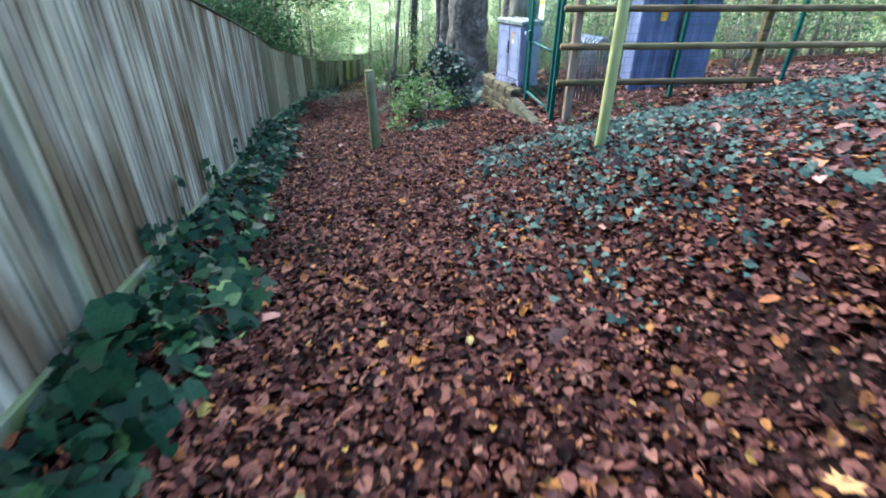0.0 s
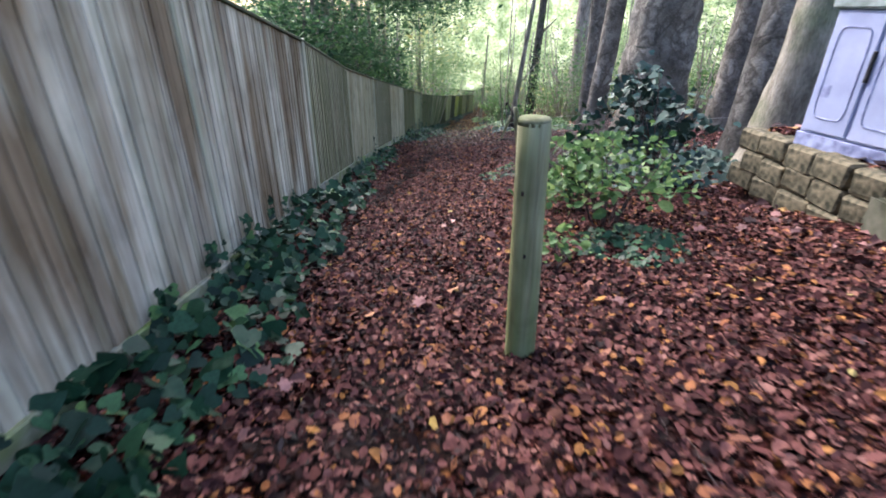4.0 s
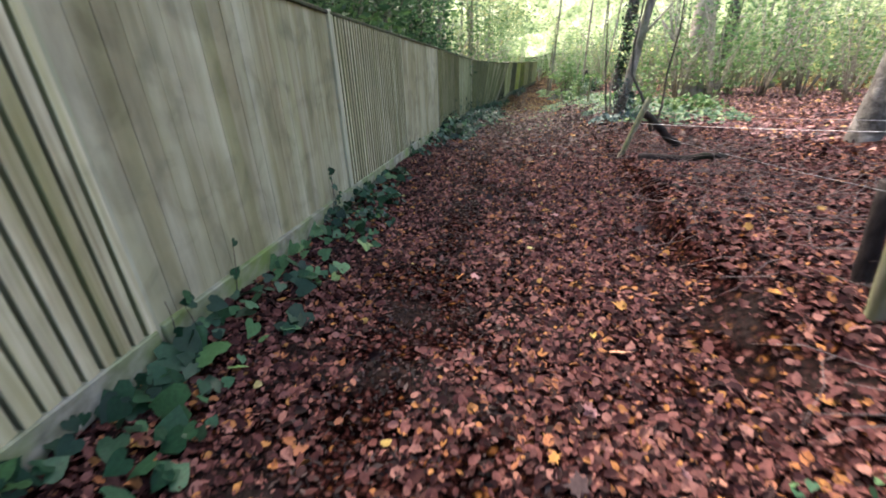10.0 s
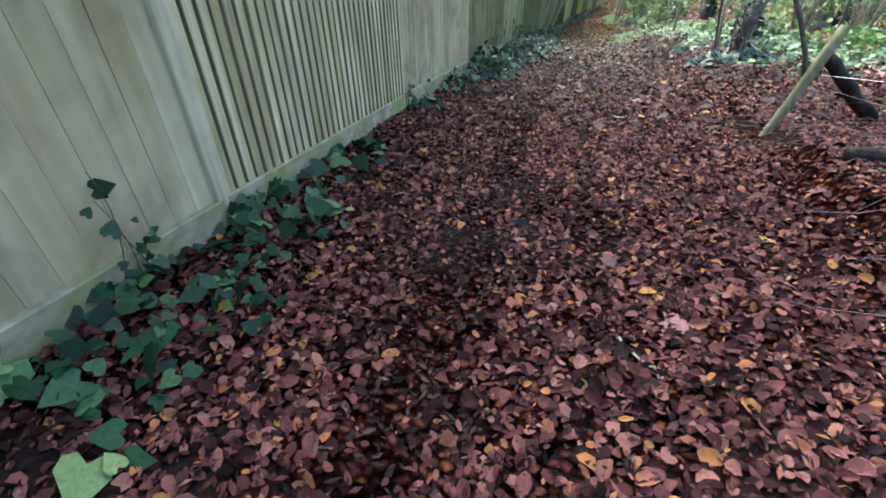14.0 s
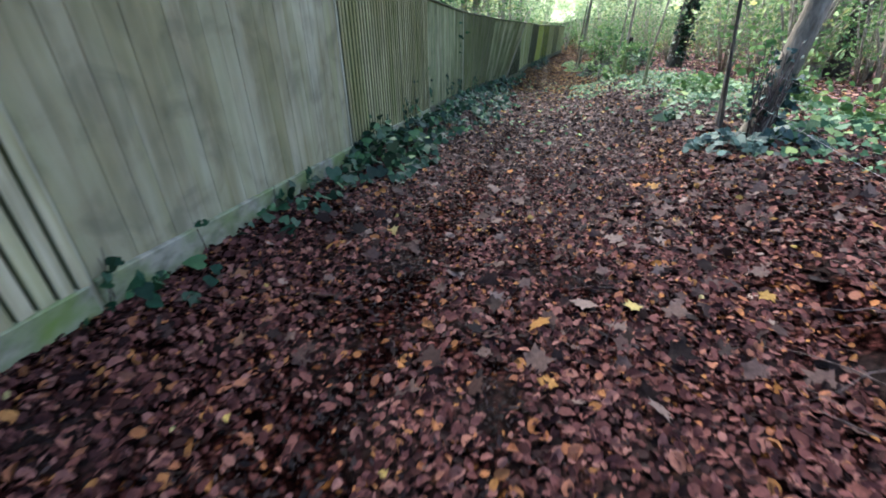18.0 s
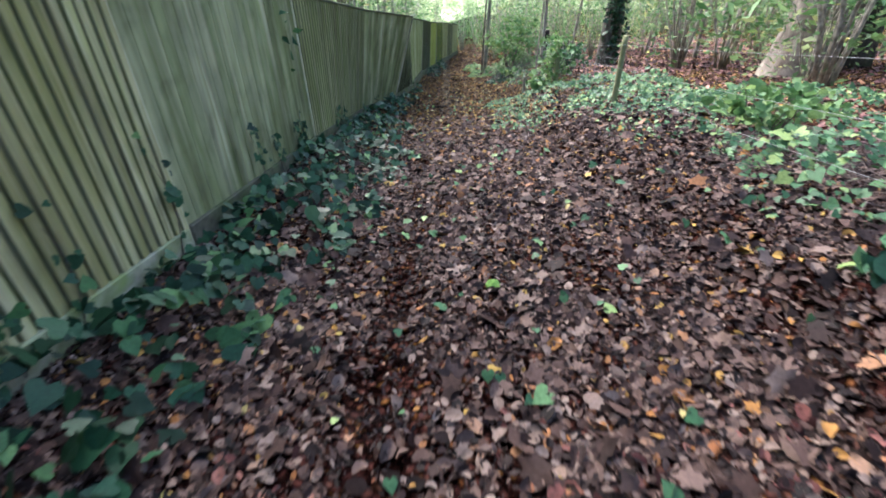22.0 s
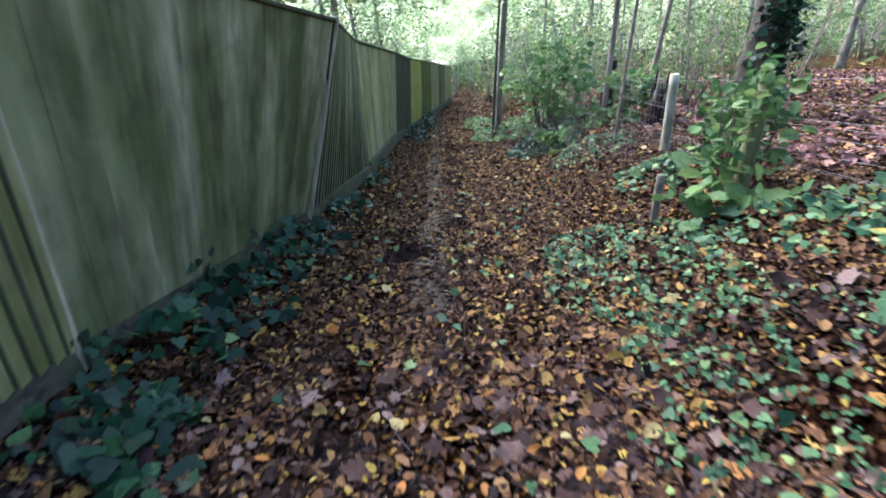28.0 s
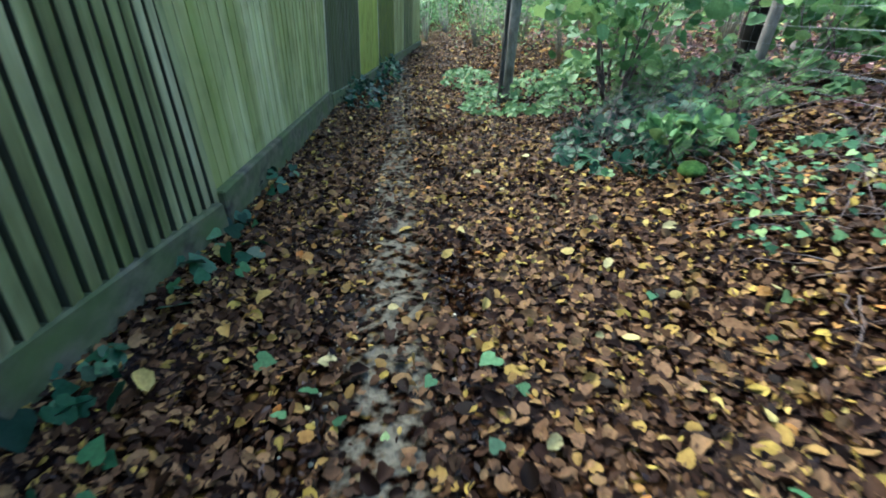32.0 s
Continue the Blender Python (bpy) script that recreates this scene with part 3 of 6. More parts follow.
OVAL = (np.array([(0, 0, 0), (0.26, 0.16, 0.08), (0.33, 0.50, 0.15), (0.17, 0.86, 0.08), (-0.08, 0.97, -0.03), (-0.32, 0.58, 0.13), (-0.28, 0.18, 0.09)]),
        np.array([(0, 1, 2), (0, 2, 3), (0, 3, 4), (0, 4, 5), (0, 5, 6)]))
FAR_OVAL = (np.array([(0, 0, 0), (0.30, 0.35, 0.12), (0.14, 0.9, 0.05), (-0.14, 0.92, 0.02), (-0.32, 0.42, 0.12)]), np.array([(0, 1, 2), (0, 2, 3), (0, 3, 4)]))
IVY = (np.array([(0, 0.06, 0), (0.22, -0.14, 0.03), (0.46, -0.02, 0.02), (0.50, 0.28, -0.03), (0.30, 0.62, 0.0), (0, 1, -0.14), (-0.30, 0.62, 0.0), (-0.50, 0.28, -0.03), (-0.46, -0.02, 0.02), (-0.22, -0.14, 0.03)]),
       np.array([(0, i, i + 1) for i in range(1, 9)]))
MAPLE_RING = [(0.06, -0.02), (0.34, -0.08), (0.30, 0.14), (0.62, 0.36), (0.36, 0.46), (0.30, 0.66), (0.12, 0.62), (0, 1.0), (-0.12, 0.62), (-0.30, 0.66), (-0.36, 0.46), (-0.62, 0.36), (-0.30, 0.14), (-0.34, -0.08), (-0.06, -0.02)]
MAPLE = (np.array([(0, 0.34, 0)] + [(px, py, 0.10 * abs(px) + 0.05 * math.sin(9 * py)) for px, py in MAPLE_RING]), np.array([(0, i, i + 1) for i in range(1, 15)] + [(0, 15, 1)]))
SPRAY = (np.array([(0, 0, 0), (0.20, 0.45, 0.04), (0, 1, -0.06), (-0.20, 0.45, 0.04)]), np.array([(0, 1, 2), (0, 2, 3)]))


def scatter(kind, pos, size, normal, spin, curl=None):
    """Arrays of many leaves: at pos, of that size, facing normal, turned by spin."""
    tv, tf = kind
    n = len(pos)
    nz = normal / np.linalg.norm(normal, axis=1, keepdims=True)
    ref = np.stack([np.cos(spin), np.sin(spin), np.zeros(n)], 1)
    tx = np.cross(ref, nz)
    tx /= np.linalg.norm(tx, axis=1, keepdims=True) + 1e-9
    ty = np.cross(nz, tx)
    c = np.ones(n) if curl is None else curl
    v = pos[:, None] + size[:, None, None] * (tv[None, :, 0:1] * tx[:, None] + (tv[None, :, 1:2] - 0.45) * ty[:, None] + c[:, None, None] * tv[None, :, 2:3] * nz[:, None])
    f = tf[None] + (np.arange(n) * len(tv))[:, None, None]
    return v.reshape(-1, 3), f.reshape(-1, 3)


def leaf_mesh(name, kind, pos, size, normal, spin, mat, curl=None):
    return mesh_arrays(name, *scatter(kind, np.asarray(pos), np.asarray(size), np.asarray(normal), np.asarray(spin), curl), mat)


# ---- ground ----
def build_ground():
    xs = np.concatenate([np.linspace(-90, -8, 14)[:-1], np.linspace(-8, -2.6, 12)[:-1], np.arange(-2.6, 5.4, 0.1), np.linspace(5.4, 14, 30)[1:], np.linspace(14, 110, 18)[1:]])
    ys = np.concatenate([np.linspace(-70, -14, 14)[:-1], np.arange(-14, 46, 0.125), np.linspace(46, 75, 40)[1:], np.linspace(75, 190, 14)[1:]])
    gx, gy = np.meshgrid(xs, ys)
    gz = land(gx, gy) + np.where((gx > -8) & (gx < 12), bumps(gx, gy), 0)
    rng = np.random.default_rng(4)
    gz += rng.normal(0, 0.006, gz.shape) * ((gx > -3) & (gx < 6))
    gz -= 0.035 * np.exp(-((gx + 0.12 + 0.08 * np.sin(gy * 0.5)) / 0.09) ** 2) + 0.035 * np.exp(-((gx + 0.72 + 0.08 * np.sin(gy * 0.5)) / 0.1) ** 2)
    nx, ny = len(xs), len(ys)
    i = np.arange(nx * ny).reshape(ny, nx)
    faces = np.stack([i[:-1, :-1], i[:-1, 1:], i[1:, 1:], i[1:, :-1]], -1).reshape(-1, 4)
    ob = new("ground", mesh_arrays("ground", np.stack([gx, gy, gz], -1).reshape(-1, 3), faces, ground_mat, True))
    tagged(ob, "sloping woodland soil strewn with wet dead leaves", "ground", kind="structure")


build_ground()


def build_backdrop():
    verts, faces = [], []
    n = 60
    for i in range(n + 1):
        a = radians(-100 + 200 * i / n)
        h = (34 if i > 26 else 13) + 3 * math.sin(i * 1.7) + 2 * math.sin(i * 4.1)
        x, y = 1.5 + 95 * math.sin(a), 5 + 95 * math.cos(a)
        z = float(land(x, y))
        verts += [(x, y, z - 2), (x, y, z + h)]
    faces = [(2 * i, 2 * i + 2, 2 * i + 3, 2 * i + 1) for i in range(n)]
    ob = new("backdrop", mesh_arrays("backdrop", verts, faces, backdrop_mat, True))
    tagged(ob, "distant green and yellow autumn woodland", "woodland", kind="structure")


build_backdrop()


# ---- the board fence ----
def slat_mesh(name, w, t, h, mat, wedge=0.0, groove=None):
    """An upright board standing on its foot, its face towards +x; wedge: how much thinner one edge is."""
    bm = bmesh.new()
    c = 0.004 if w < 0.14 else 0.0012
    prof = [(0, -w / 2), (t - c, -w / 2), (t, -w / 2 + c), (t - wedge, w / 2 - c), (t - wedge - c, w / 2), (0, w / 2)]
    lo = [bm.verts.new((x, y, 0)) for x, y in prof]
    hi = [bm.verts.new((x, y, h)) for x, y in prof]
    bm.faces.new(lo[::-1])
    bm.faces.new(hi)
    for i in range(6):
        j = (i + 1) % 6
        bm.faces.new((lo[i], lo[j], hi[j], hi[i]))
    bm.normal_update()
    # side faces take the darker colour that paints shade into the gaps
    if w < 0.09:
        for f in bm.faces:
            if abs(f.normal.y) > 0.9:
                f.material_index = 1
    me = bpy.data.meshes.new(name)
    bm.to_mesh(me)
    bm.free()
    me.materials.append(mat)
    me.materials.append(groove or groove_shade)
    return me


BOARD_H = 1.80
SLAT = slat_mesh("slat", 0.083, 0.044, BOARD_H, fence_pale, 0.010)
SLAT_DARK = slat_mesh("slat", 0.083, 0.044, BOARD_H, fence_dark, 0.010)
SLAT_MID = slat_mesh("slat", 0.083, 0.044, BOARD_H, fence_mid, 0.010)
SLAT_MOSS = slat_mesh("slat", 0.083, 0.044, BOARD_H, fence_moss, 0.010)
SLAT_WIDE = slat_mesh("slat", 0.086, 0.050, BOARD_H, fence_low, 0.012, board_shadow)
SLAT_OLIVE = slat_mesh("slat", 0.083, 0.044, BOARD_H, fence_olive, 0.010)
BOARDS = {0: slat_mesh("board", 0.1508, 0.022, BOARD_H, fence_plain, 0.0015), 1: slat_mesh("board", 0.1508, 0.022, BOARD_H, fence_olive, 0.0015), 2: slat_mesh("board", 0.1508, 0.022, BOARD_H, fence_low, 0.0015), 4: slat_mesh("board", 0.1508, 0.022, BOARD_H, fence_moss, 0.0015), 6: slat_mesh("board", 0.1508, 0.022, BOARD_H, fence_soft, 0.0015)}
OLD = [slat_mesh("board", w, 0.026, BOARD_H + 0.12, fence_old, 0.009) for w in (0.10, 0.118, 0.135)]


def fence_high(y):
    return float(np.interp(y, [-18, -3, 3, 6.4, 27, 31.1, 35, 40, 46], [2.05, 2.05, 2.12, 2.07, 2.05, 2.14, 2.25, 2.10, 2.10]))


def fence_lean(y):
    """How far the top of the fence hangs over towards the path."""
    return float(np.interp(y, [24.8, 27.9, 31.05, 33.95, 38.3, 45], [0.0, 0.30, 0.66, 0.03, 0.18, 0.1]))


def sheet(x0, x1, length, ends, bevel=0.0, steps=1):
    """A long box between two ends, each given as (foot, top, lean of its top, height over which it leans)."""
    bm = bmesh.new()
    vs = []
    for i in range(steps + 1):
        t = i / steps
        z0, z1, lean, high, lift = ((1 - t) * a + t * b for a, b in zip(*ends))
        for z in (z0, z1):
            for x in (x0, x1):
                vs.append(bm.verts.new((x + lean * z / high, t * length, z + lift)))
    n = 4 * steps
    bm.faces.new([vs[i] for i in (0, 1, 3, 2)])
    bm.faces.new([vs[n + i] for i in (0, 2, 3, 1)])
    for k in range(0, n, 4):
        for f in ((0, 4, 5, 1), (2, 3, 7, 6), (0, 2, 6, 4), (1, 5, 7, 3)):
            bm.faces.new([vs[k + i] for i in f])
    bmesh.ops.recalc_face_normals(bm, faces=bm.faces)
    if bevel:
        bmesh.ops.bevel(bm, geom=list(bm.edges), offset=bevel, segments=1, affect='EDGES')
    return bm


def fence_bay(y0, y1, kind, tint=0):
    x0, x1 = float(fence_x(y0)), float(fence_x(y1))
    z0, z1 = at(x0 + 0.1, y0), at(x1 + 0.1, y1)
    length = math.hypot(x1 - x0, y1 - y0)
    turn = math.degrees(math.atan2(-(x1 - x0), y1 - y0))
    rise = z1 - z0
    h0, h1, l0, l1 = fence_high(y0), fence_high(y1), fence_lean(y0), fence_lean(y1)
    label = {"ribbed": "grey-green algae-stained fence bay of narrow upright slats", "flat": "grey-green algae-stained fence bay of close upright boards",
             "old": "weathered grey-brown close-board fence bay streaked with dirt"}[kind]
    root = thing("fence", pose(x0, y0, z0, 0, 0, turn), label, "fence", "bays of the board fence")
    rng = random.Random(int(y0 * 100))
    foot = 0.16 if kind != "old" else 0.04
    part("gravel_board", boxed(-0.02, 0.075 if y0 > 30 else 0.040, 0.02, length - 0.02, -0.14, 0.26 if y0 == 33.95 else 0.21 if y0 > 30 else 0.175 if kind != "old" else 0.10, 0.012 if y0 > 30 else 0.008, rise), gravel_dark if y0 > 20 else gravel_mat, root, "moss-stained gravel board")
    back = -0.020 if kind == "ribbed" else -0.03
    if l0 + l1:
        back = -0.035
    # dark sheet behind the slats carries the shade of the gaps in its colour
    part("back_board", sheet(back - 0.025, back, length, ((foot, h0 - 0.03, l0, h0, 0), (foot, h1 - 0.03, l1, h1, rise)), steps=24 if l0 + l1 else 1), groove_shade if 0 < y0 < 20 else board_shadow, root)
    part("capping", sheet(-0.05, 0.035, length, ((h0 - 0.035, h0, l0, h0, 0), (h1 - 0.035, h1, l1, h1, rise)), 0.006), cap_mat, root, "dark capping strip")
    y = 0.03
    if kind == "flat" and l0 + l1 > 0.3:
        # boards that twist with the leaning bay
        count = 14
        for k in range(count):
            t0, t1 = k / count, (k + 1) / count
            ends = [(foot, h0 + (h1 - h0) * t - 0.03, l0 + (l1 - l0) * t, h0 + (h1 - h0) * t, rise * t) for t in (t0, t1)]
            bit = rng.uniform(0, 0.003)
            part("board", sheet(-0.01 + bit, 0.012 + bit, length / count - 0.0015, ends), fence_low, root).matrix_local = pose(0, length * t0, 0)
        y = length
    while y < length - 0.06:
        if kind == "ribbed":
            me, w, dx = (SLAT, SLAT_OLIVE, SLAT_MID, SLAT_DARK, SLAT_MOSS, SLAT_WIDE)[tint], 0.113 if tint == 5 else 0.100, rng.uniform(-0.003, 0.003)
        elif kind == "flat":
            me, w, dx = BOARDS[tint], 0.151, rng.uniform(-0.0015, 0.0015)
        else:
            k = rng.randrange(3)
            me, w, dx = OLD[k], (0.088, 0.103, 0.118)[k], rng.uniform(-0.004, 0.006)
        t = (y + w / 2) / length
        h, lean = h0 + (h1 - h0) * t, l0 + (l1 - l0) * t
        tilt = math.degrees(math.atan2(lean, h))
        m = pose(-0.015 + dx + lean * foot / h, y + w / 2, foot + rise * t, rng.uniform(-0.2, 0.2), tilt, rng.uniform(-2.0, 2.0) if kind == "old" else rng.uniform(-0.15, 0.15))
        m = m @ Matrix.Diagonal((1, 1, (h - foot - 0.03) / math.cos(radians(tilt)) / (BOARD_H + (0.12 if kind == "old" else 0)), 1))
        part_mesh("slat" if kind == "ribbed" else "board", me, root, m)
        y += w
    return root


BAYS = [(-13.846, -10.483, "old"), (-10.483, -7.12, "old"), (-7.12, -3.722, "old"), (-3.722, -0.332, "old"), (-0.332, 3.0, "old"), (3.0, 6.4, "ribbed"), (6.4, 9.8, "flat"), (9.8, 13.1, "ribbed"),
        (13.1, 16.6, "flat"), (16.6, 20.5, "ribbed"), (20.5, 24.3, "flat"), (24.3, 27.9, "ribbed"), (27.9, 31.05, "flat"), (31.05, 33.95, "ribbed"), (33.95, 38.3, "flat"),
        (38.3, 40.65, "ribbed"), (40.65, 43.2, "flat"), (43.2, 46.4, "ribbed"), (46.4, 49.6, "flat"), (49.6, 53.0, "ribbed"), (53.0, 58.0, "flat")]
for b0, b1, kind_of in BAYS:
    fence_bay(b0, b1, kind_of, {16.6: 2, 20.5: 2, 24.3: 4, 31.05: 5, 33.95: 6, 38.3: 3, 40.65: 1, 43.2: 1}.get(b0, 4 if b0 > 46 else 0))


def fence_post(y, width, proud, low=-0.15):
    x = float(fence_x(y))
    h, lean = fence_high(y) + 0.01, fence_lean(y)
    root = thing("fence_post", pose(x, y - width / 2, at(x + 0.1, y), 0, 0, 5), "grey weathered square timber post between fence bays", "fence post", "posts of the board fence")
    part("post", sheet(-0.07, proud, width, ((low, h, lean, h, 0), (low, h, lean, h, 0)), 0.006), post_mat, root)


for y in (-10.483, -0.332, -3.722, 6.4, 13.1, 16.6, 20.5, 24.3, 27.9, 33.95, 38.3, 40.65, 43.2, 46.4):
    fence_post(y, 0.045, 0.022)
fence_post(-7.12, 0.115, 0.055)
fence_post(3.0, 0.13, 0.04)
fence_post(9.8, 0.12, 0.04)
fence_post(31.05, 0.10, 0.05)


# ---- leaf litter ----
def trodden(x, y):
    """How bare the ground is trodden, 0 to 1: a streaky lane beside the fence, two ruts on the lower path, patches of mud."""
    wave = 0.5 + 0.5 * np.sin(0.9 * y + 1.7 * np.sin(0.37 * y)) * np.sin(2.3 * y + 3.1 * x)
    lane = np.exp(-((x + 0.78 + 0.14 * np.sin(0.6 * y)) / 0.30) ** 2) * (0.45 + 0.55 * wave) * np.clip((23 - y) / 4, 0, 1)
    rut = np.exp(-((x + 0.10 + 0.06 * np.sin(0.5 * y)) / 0.09) ** 2) + np.exp(-((x + 0.74 + 0.06 * np.sin(0.5 * y)) / 0.10) ** 2)
    patch = np.clip(np.sin(1.9 * x + 0.8 * y) * np.sin(1.1 * y - 1.3 * x + 2) + 0.5 * np.sin(4.3 * x + 3.1 * y) - 0.7, 0, 0.3) * 2.2 * (x < 1.3)
    return np.clip(lane + 0.6 * rut + patch, 0, 0.92)


SOIL = (-0.62, 30.06, 0.24)  # loose soil thrown up on the path: place and radius


def litter_positions(rng, n, x0, x1, y0, y1, trod=1.0):
    x, y = rng.uniform(x0, x1, n), rng.uniform(y0, y1, n)
    keep = x > fence_x(y) + 0.04
    bare = rng.uniform(0, 1, n) < trod * trodden(x, y)
    chalk = (np.abs(x + 0.42) < 0.16) & (y > 28.5) & (rng.uniform(0, 1, n) < 0.77)
    dug = (((x - SOIL[0]) / SOIL[2]) ** 2 + ((y - SOIL[1]) / (1.2 * SOIL[2])) ** 2 < rng.uniform(0.35, 1.3, n)) & (rng.uniform(0, 1, n) < 0.94)
    step = (np.abs(x - edge_x(y) - 0.04) < 0.075) & (y > 6.5) & (y < 14.5) & (rng.uniform(0, 1, n) < 0.8)
    k = keep & ~bare & ~chalk & ~step & ~dug
    return x[k], y[k]


def litter(name, label, n, x0, x1, y0, y1, size, mat, seed, kind=OVAL, lift=0.02, chance=None, trod=1.0):
    rng = np.random.default_rng(seed)
    x, y = litter_positions(rng, n, x0, x1, y0, y1, trod)
    if chance is not None:
        k = rng.uniform(0, 1, len(x)) < chance(x, y)
        x, y = x[k], y[k]
    m = len(x)
    z = land(x, y) + bumps(x, y) + rng.uniform(0.004, lift, m)
    nrm = np.stack([rng.normal(0, 0.42, m), rng.normal(-0.04, 0.42, m), np.ones(m)], 1)
    s = size * np.minimum(rng.lognormal(-0.06, 0.38, m), 1.35 if kind is MAPLE else 1.9)
    ob = new(name, leaf_mesh(name, kind, np.stack([x, y, z], 1), s, nrm, rng.uniform(0, 6.28, m), mat, rng.uniform(-1.2, 2.6, m)))
    return tagged(ob, label, "dead leaves", kind="stuff")


def up_part(x, y):
    return np.clip((19 - y) / 5, 0, 1)


def mid_part(x, y):
    return np.clip((y - 14) / 5, 0, 1) * np.clip((28.5 - y) / 4, 0, 1)


def low_part(x, y):
    return np.clip((y - 24.5) / 4, 0, 1) * np.clip((43 - y) / 7, 0.35, 1)


litter("leaf_litter", "fallen red-brown beech leaves covering the path", 195000, -2.3, 3.4, -11.0, 19, 0.044, litter_red, 11, chance=up_part)
litter("leaf_litter", "fallen grey-brown maple and beech leaves on the path", 88000, -2.4, 3.4, 14, 28.5, 0.050, litter_grey, 12, chance=mid_part)
litter("leaf_litter", "small yellow-brown fallen leaves over the chalky path", 125000, -2.4, 3.4, 24.5, 46, 0.05, litter_yellow, 13, chance=low_part)
litter("leaf_litter", "red-brown fallen leaves under the trees", 36000, 3.2, 13, -11, 32, 0.082, litter_pale_lit, 14, FAR_OVAL)
litter("leaf_litter", "yellow-brown fallen leaves in the wood", 17000, 2.9, 12, 30, 48, 0.085, litter_pale_lit, 15, FAR_OVAL)
litter("leaf_litter", "yellow-brown fallen leaves on the far path", 16000, -1.2, 4, 45, 72, 0.09, litter_yellow, 20, FAR_OVAL)
litter("leaf_crumbs", "broken bits of red-brown leaves between whole ones", 50000, -2.2, 2.6, -12, 17, 0.034, litter_red, 21, SPRAY, 0.028)
litter("leaf_crumbs", "black trodden bits of leaves on bare soil", 90000, -1.9, 0.9, -12, 34, 0.034, litter_dark, 25, SPRAY, 0.02, lambda x, y: (0.15 + 1.2 * trodden(x, y)) * ~((np.abs(x + 0.42) < 0.17) & (y > 28.5)), 0.0)
litter("leaf_crumbs", "broken bits of grey-brown leaves between whole ones", 36000, -2.3, 2.6, 15, 27, 0.036, litter_grey, 22, SPRAY, 0.028)
litter("leaf_crumbs", "broken bits of yellow-brown leaves between whole ones", 42000, -2.3, 2.4, 25, 42, 0.036, litter_yellow, 23, SPRAY, 0.028)
litter("maple_leaves", "scattered pale brown maple leaves lying on the litter", 2600, -1.9, 3.0, 13, 28, 0.105, litter_grey, 16, MAPLE, 0.04)
litter("maple_leaves", "fresh yellow maple leaves lying on the litter", 95, -1.6, 3.2, -12, 31, 0.08, fresh_yellow, 17, MAPLE, 0.045)
litter("maple_leaves", "pale dry maple leaves scattered over beech litter", 170, -1.3, 3.4, -10, 12, 0.095, litter_pale_lit, 26, MAPLE, 0.045)
litter("yellow_leaves", "small fresh yellow leaves scattered over the path", 520, -2.0, 3.0, -12, 34, 0.05, fresh_yellow, 18, OVAL, 0.04)
litter("yellow_leaves", "small fresh yellow leaves scattered over the chalky path", 1700, -2.0, 2.6, 26, 42, 0.058, fresh_yellow, 19, OVAL, 0.04)


# ---- ivy and low plants ----
def plant_patch(name, label, category, cx, cy, rx, ry, n, size, mat, seed, high=0.2, kind=IVY, hug=0.0, face=(0.35, -0.25, 1.0), spread=0.5, climb=0.0):
    """Leaves massed over a patch of ground, higher towards its middle; hug: kept this far off the fence; climb: leaves that go up the fence."""
    rng = np.random.default_rng(seed)
    a, r = rng.uniform(0, 2 * math.pi, n), np.sqrt(rng.uniform(0, 1, n))
    x, y = cx + rx * r * np.cos(a) + 0.12 * rx * np.sin(5 * a), cy + ry * r * np.sin(a)
    if hug:
        fx = fence_x(y) + hug
        x = np.where(x < fx, fx + 0.5 * (fx - x) * rng.uniform(0, 1, n), x)
    clump = 0.5 + 0.5 * np.sin(x * 7 + seed) * np.sin(y * 5.3 + 2 * seed)
    z = land(x, y) + bumps(x, y) + high * (1 - r ** 2) * (0.35 + 0.65 * clump) * rng.uniform(0.25, 1, n) + 0.025
    if climb:
        up = rng.uniform(0, 1, n) < 0.13
        knots = cy + ry * rng.uniform(-0.9, 0.9, 3)
        which = rng.integers(0, 3, n)
        rise = climb * rng.uniform(0, 1, n) ** 1.3 * np.array((1.0, 0.75, 0.5))[which]
        y = np.where(up, knots[which] + 0.10 * np.sin(5 * rise + which) + rng.normal(0, 0.055, n), y)
        x = np.where(up, fence_x(y) + rng.uniform(0.05, 0.10, n), x)
        z = np.where(up, land(x, y) + 0.12 + rise, z)
        vines = []
        for k in range(3):
            top = 0.8 * climb * (1.0, 0.75, 0.5)[k]
            pts = [(float(fence_x(knots[k])) + 0.045, knots[k] + 0.10 * math.sin(5 * top * q / 6 + k), float(land(fence_x(knots[k]) + 0.1, knots[k])) + 0.02 + (0.1 + top) * q / 6) for q in range(7)]
            vines.append(tube_arrays(pts, [0.004 * (1 - 0.1 * q) for q in range(7)], 5))
        tagged(new("ivy_stems", join_tubes("ivy_stems", vines, twig_mat)), "thin brown ivy stems clinging to fence boards", "ivy", kind="stuff")
    nrm = np.stack([rng.normal(face[0], spread, n), rng.normal(face[1], spread, n), np.full(n, face[2])], 1)
    if climb:
        nrm[up] = np.stack([np.ones(up.sum()), rng.normal(-0.2, 0.3, up.sum()), rng.normal(0.3, 0.2, up.sum())], 1)
    s = size * rng.lognormal(0, 0.32, n)
    if climb:
        s[up] = np.minimum(0.72 * s[up], 0.085)
    ob = new(name, leaf_mesh(name, kind, np.stack([x, y, z], 1), s, nrm, rng.uniform(0, 6.28, n), mat))
    return tagged(ob, label, category, kind="stuff")


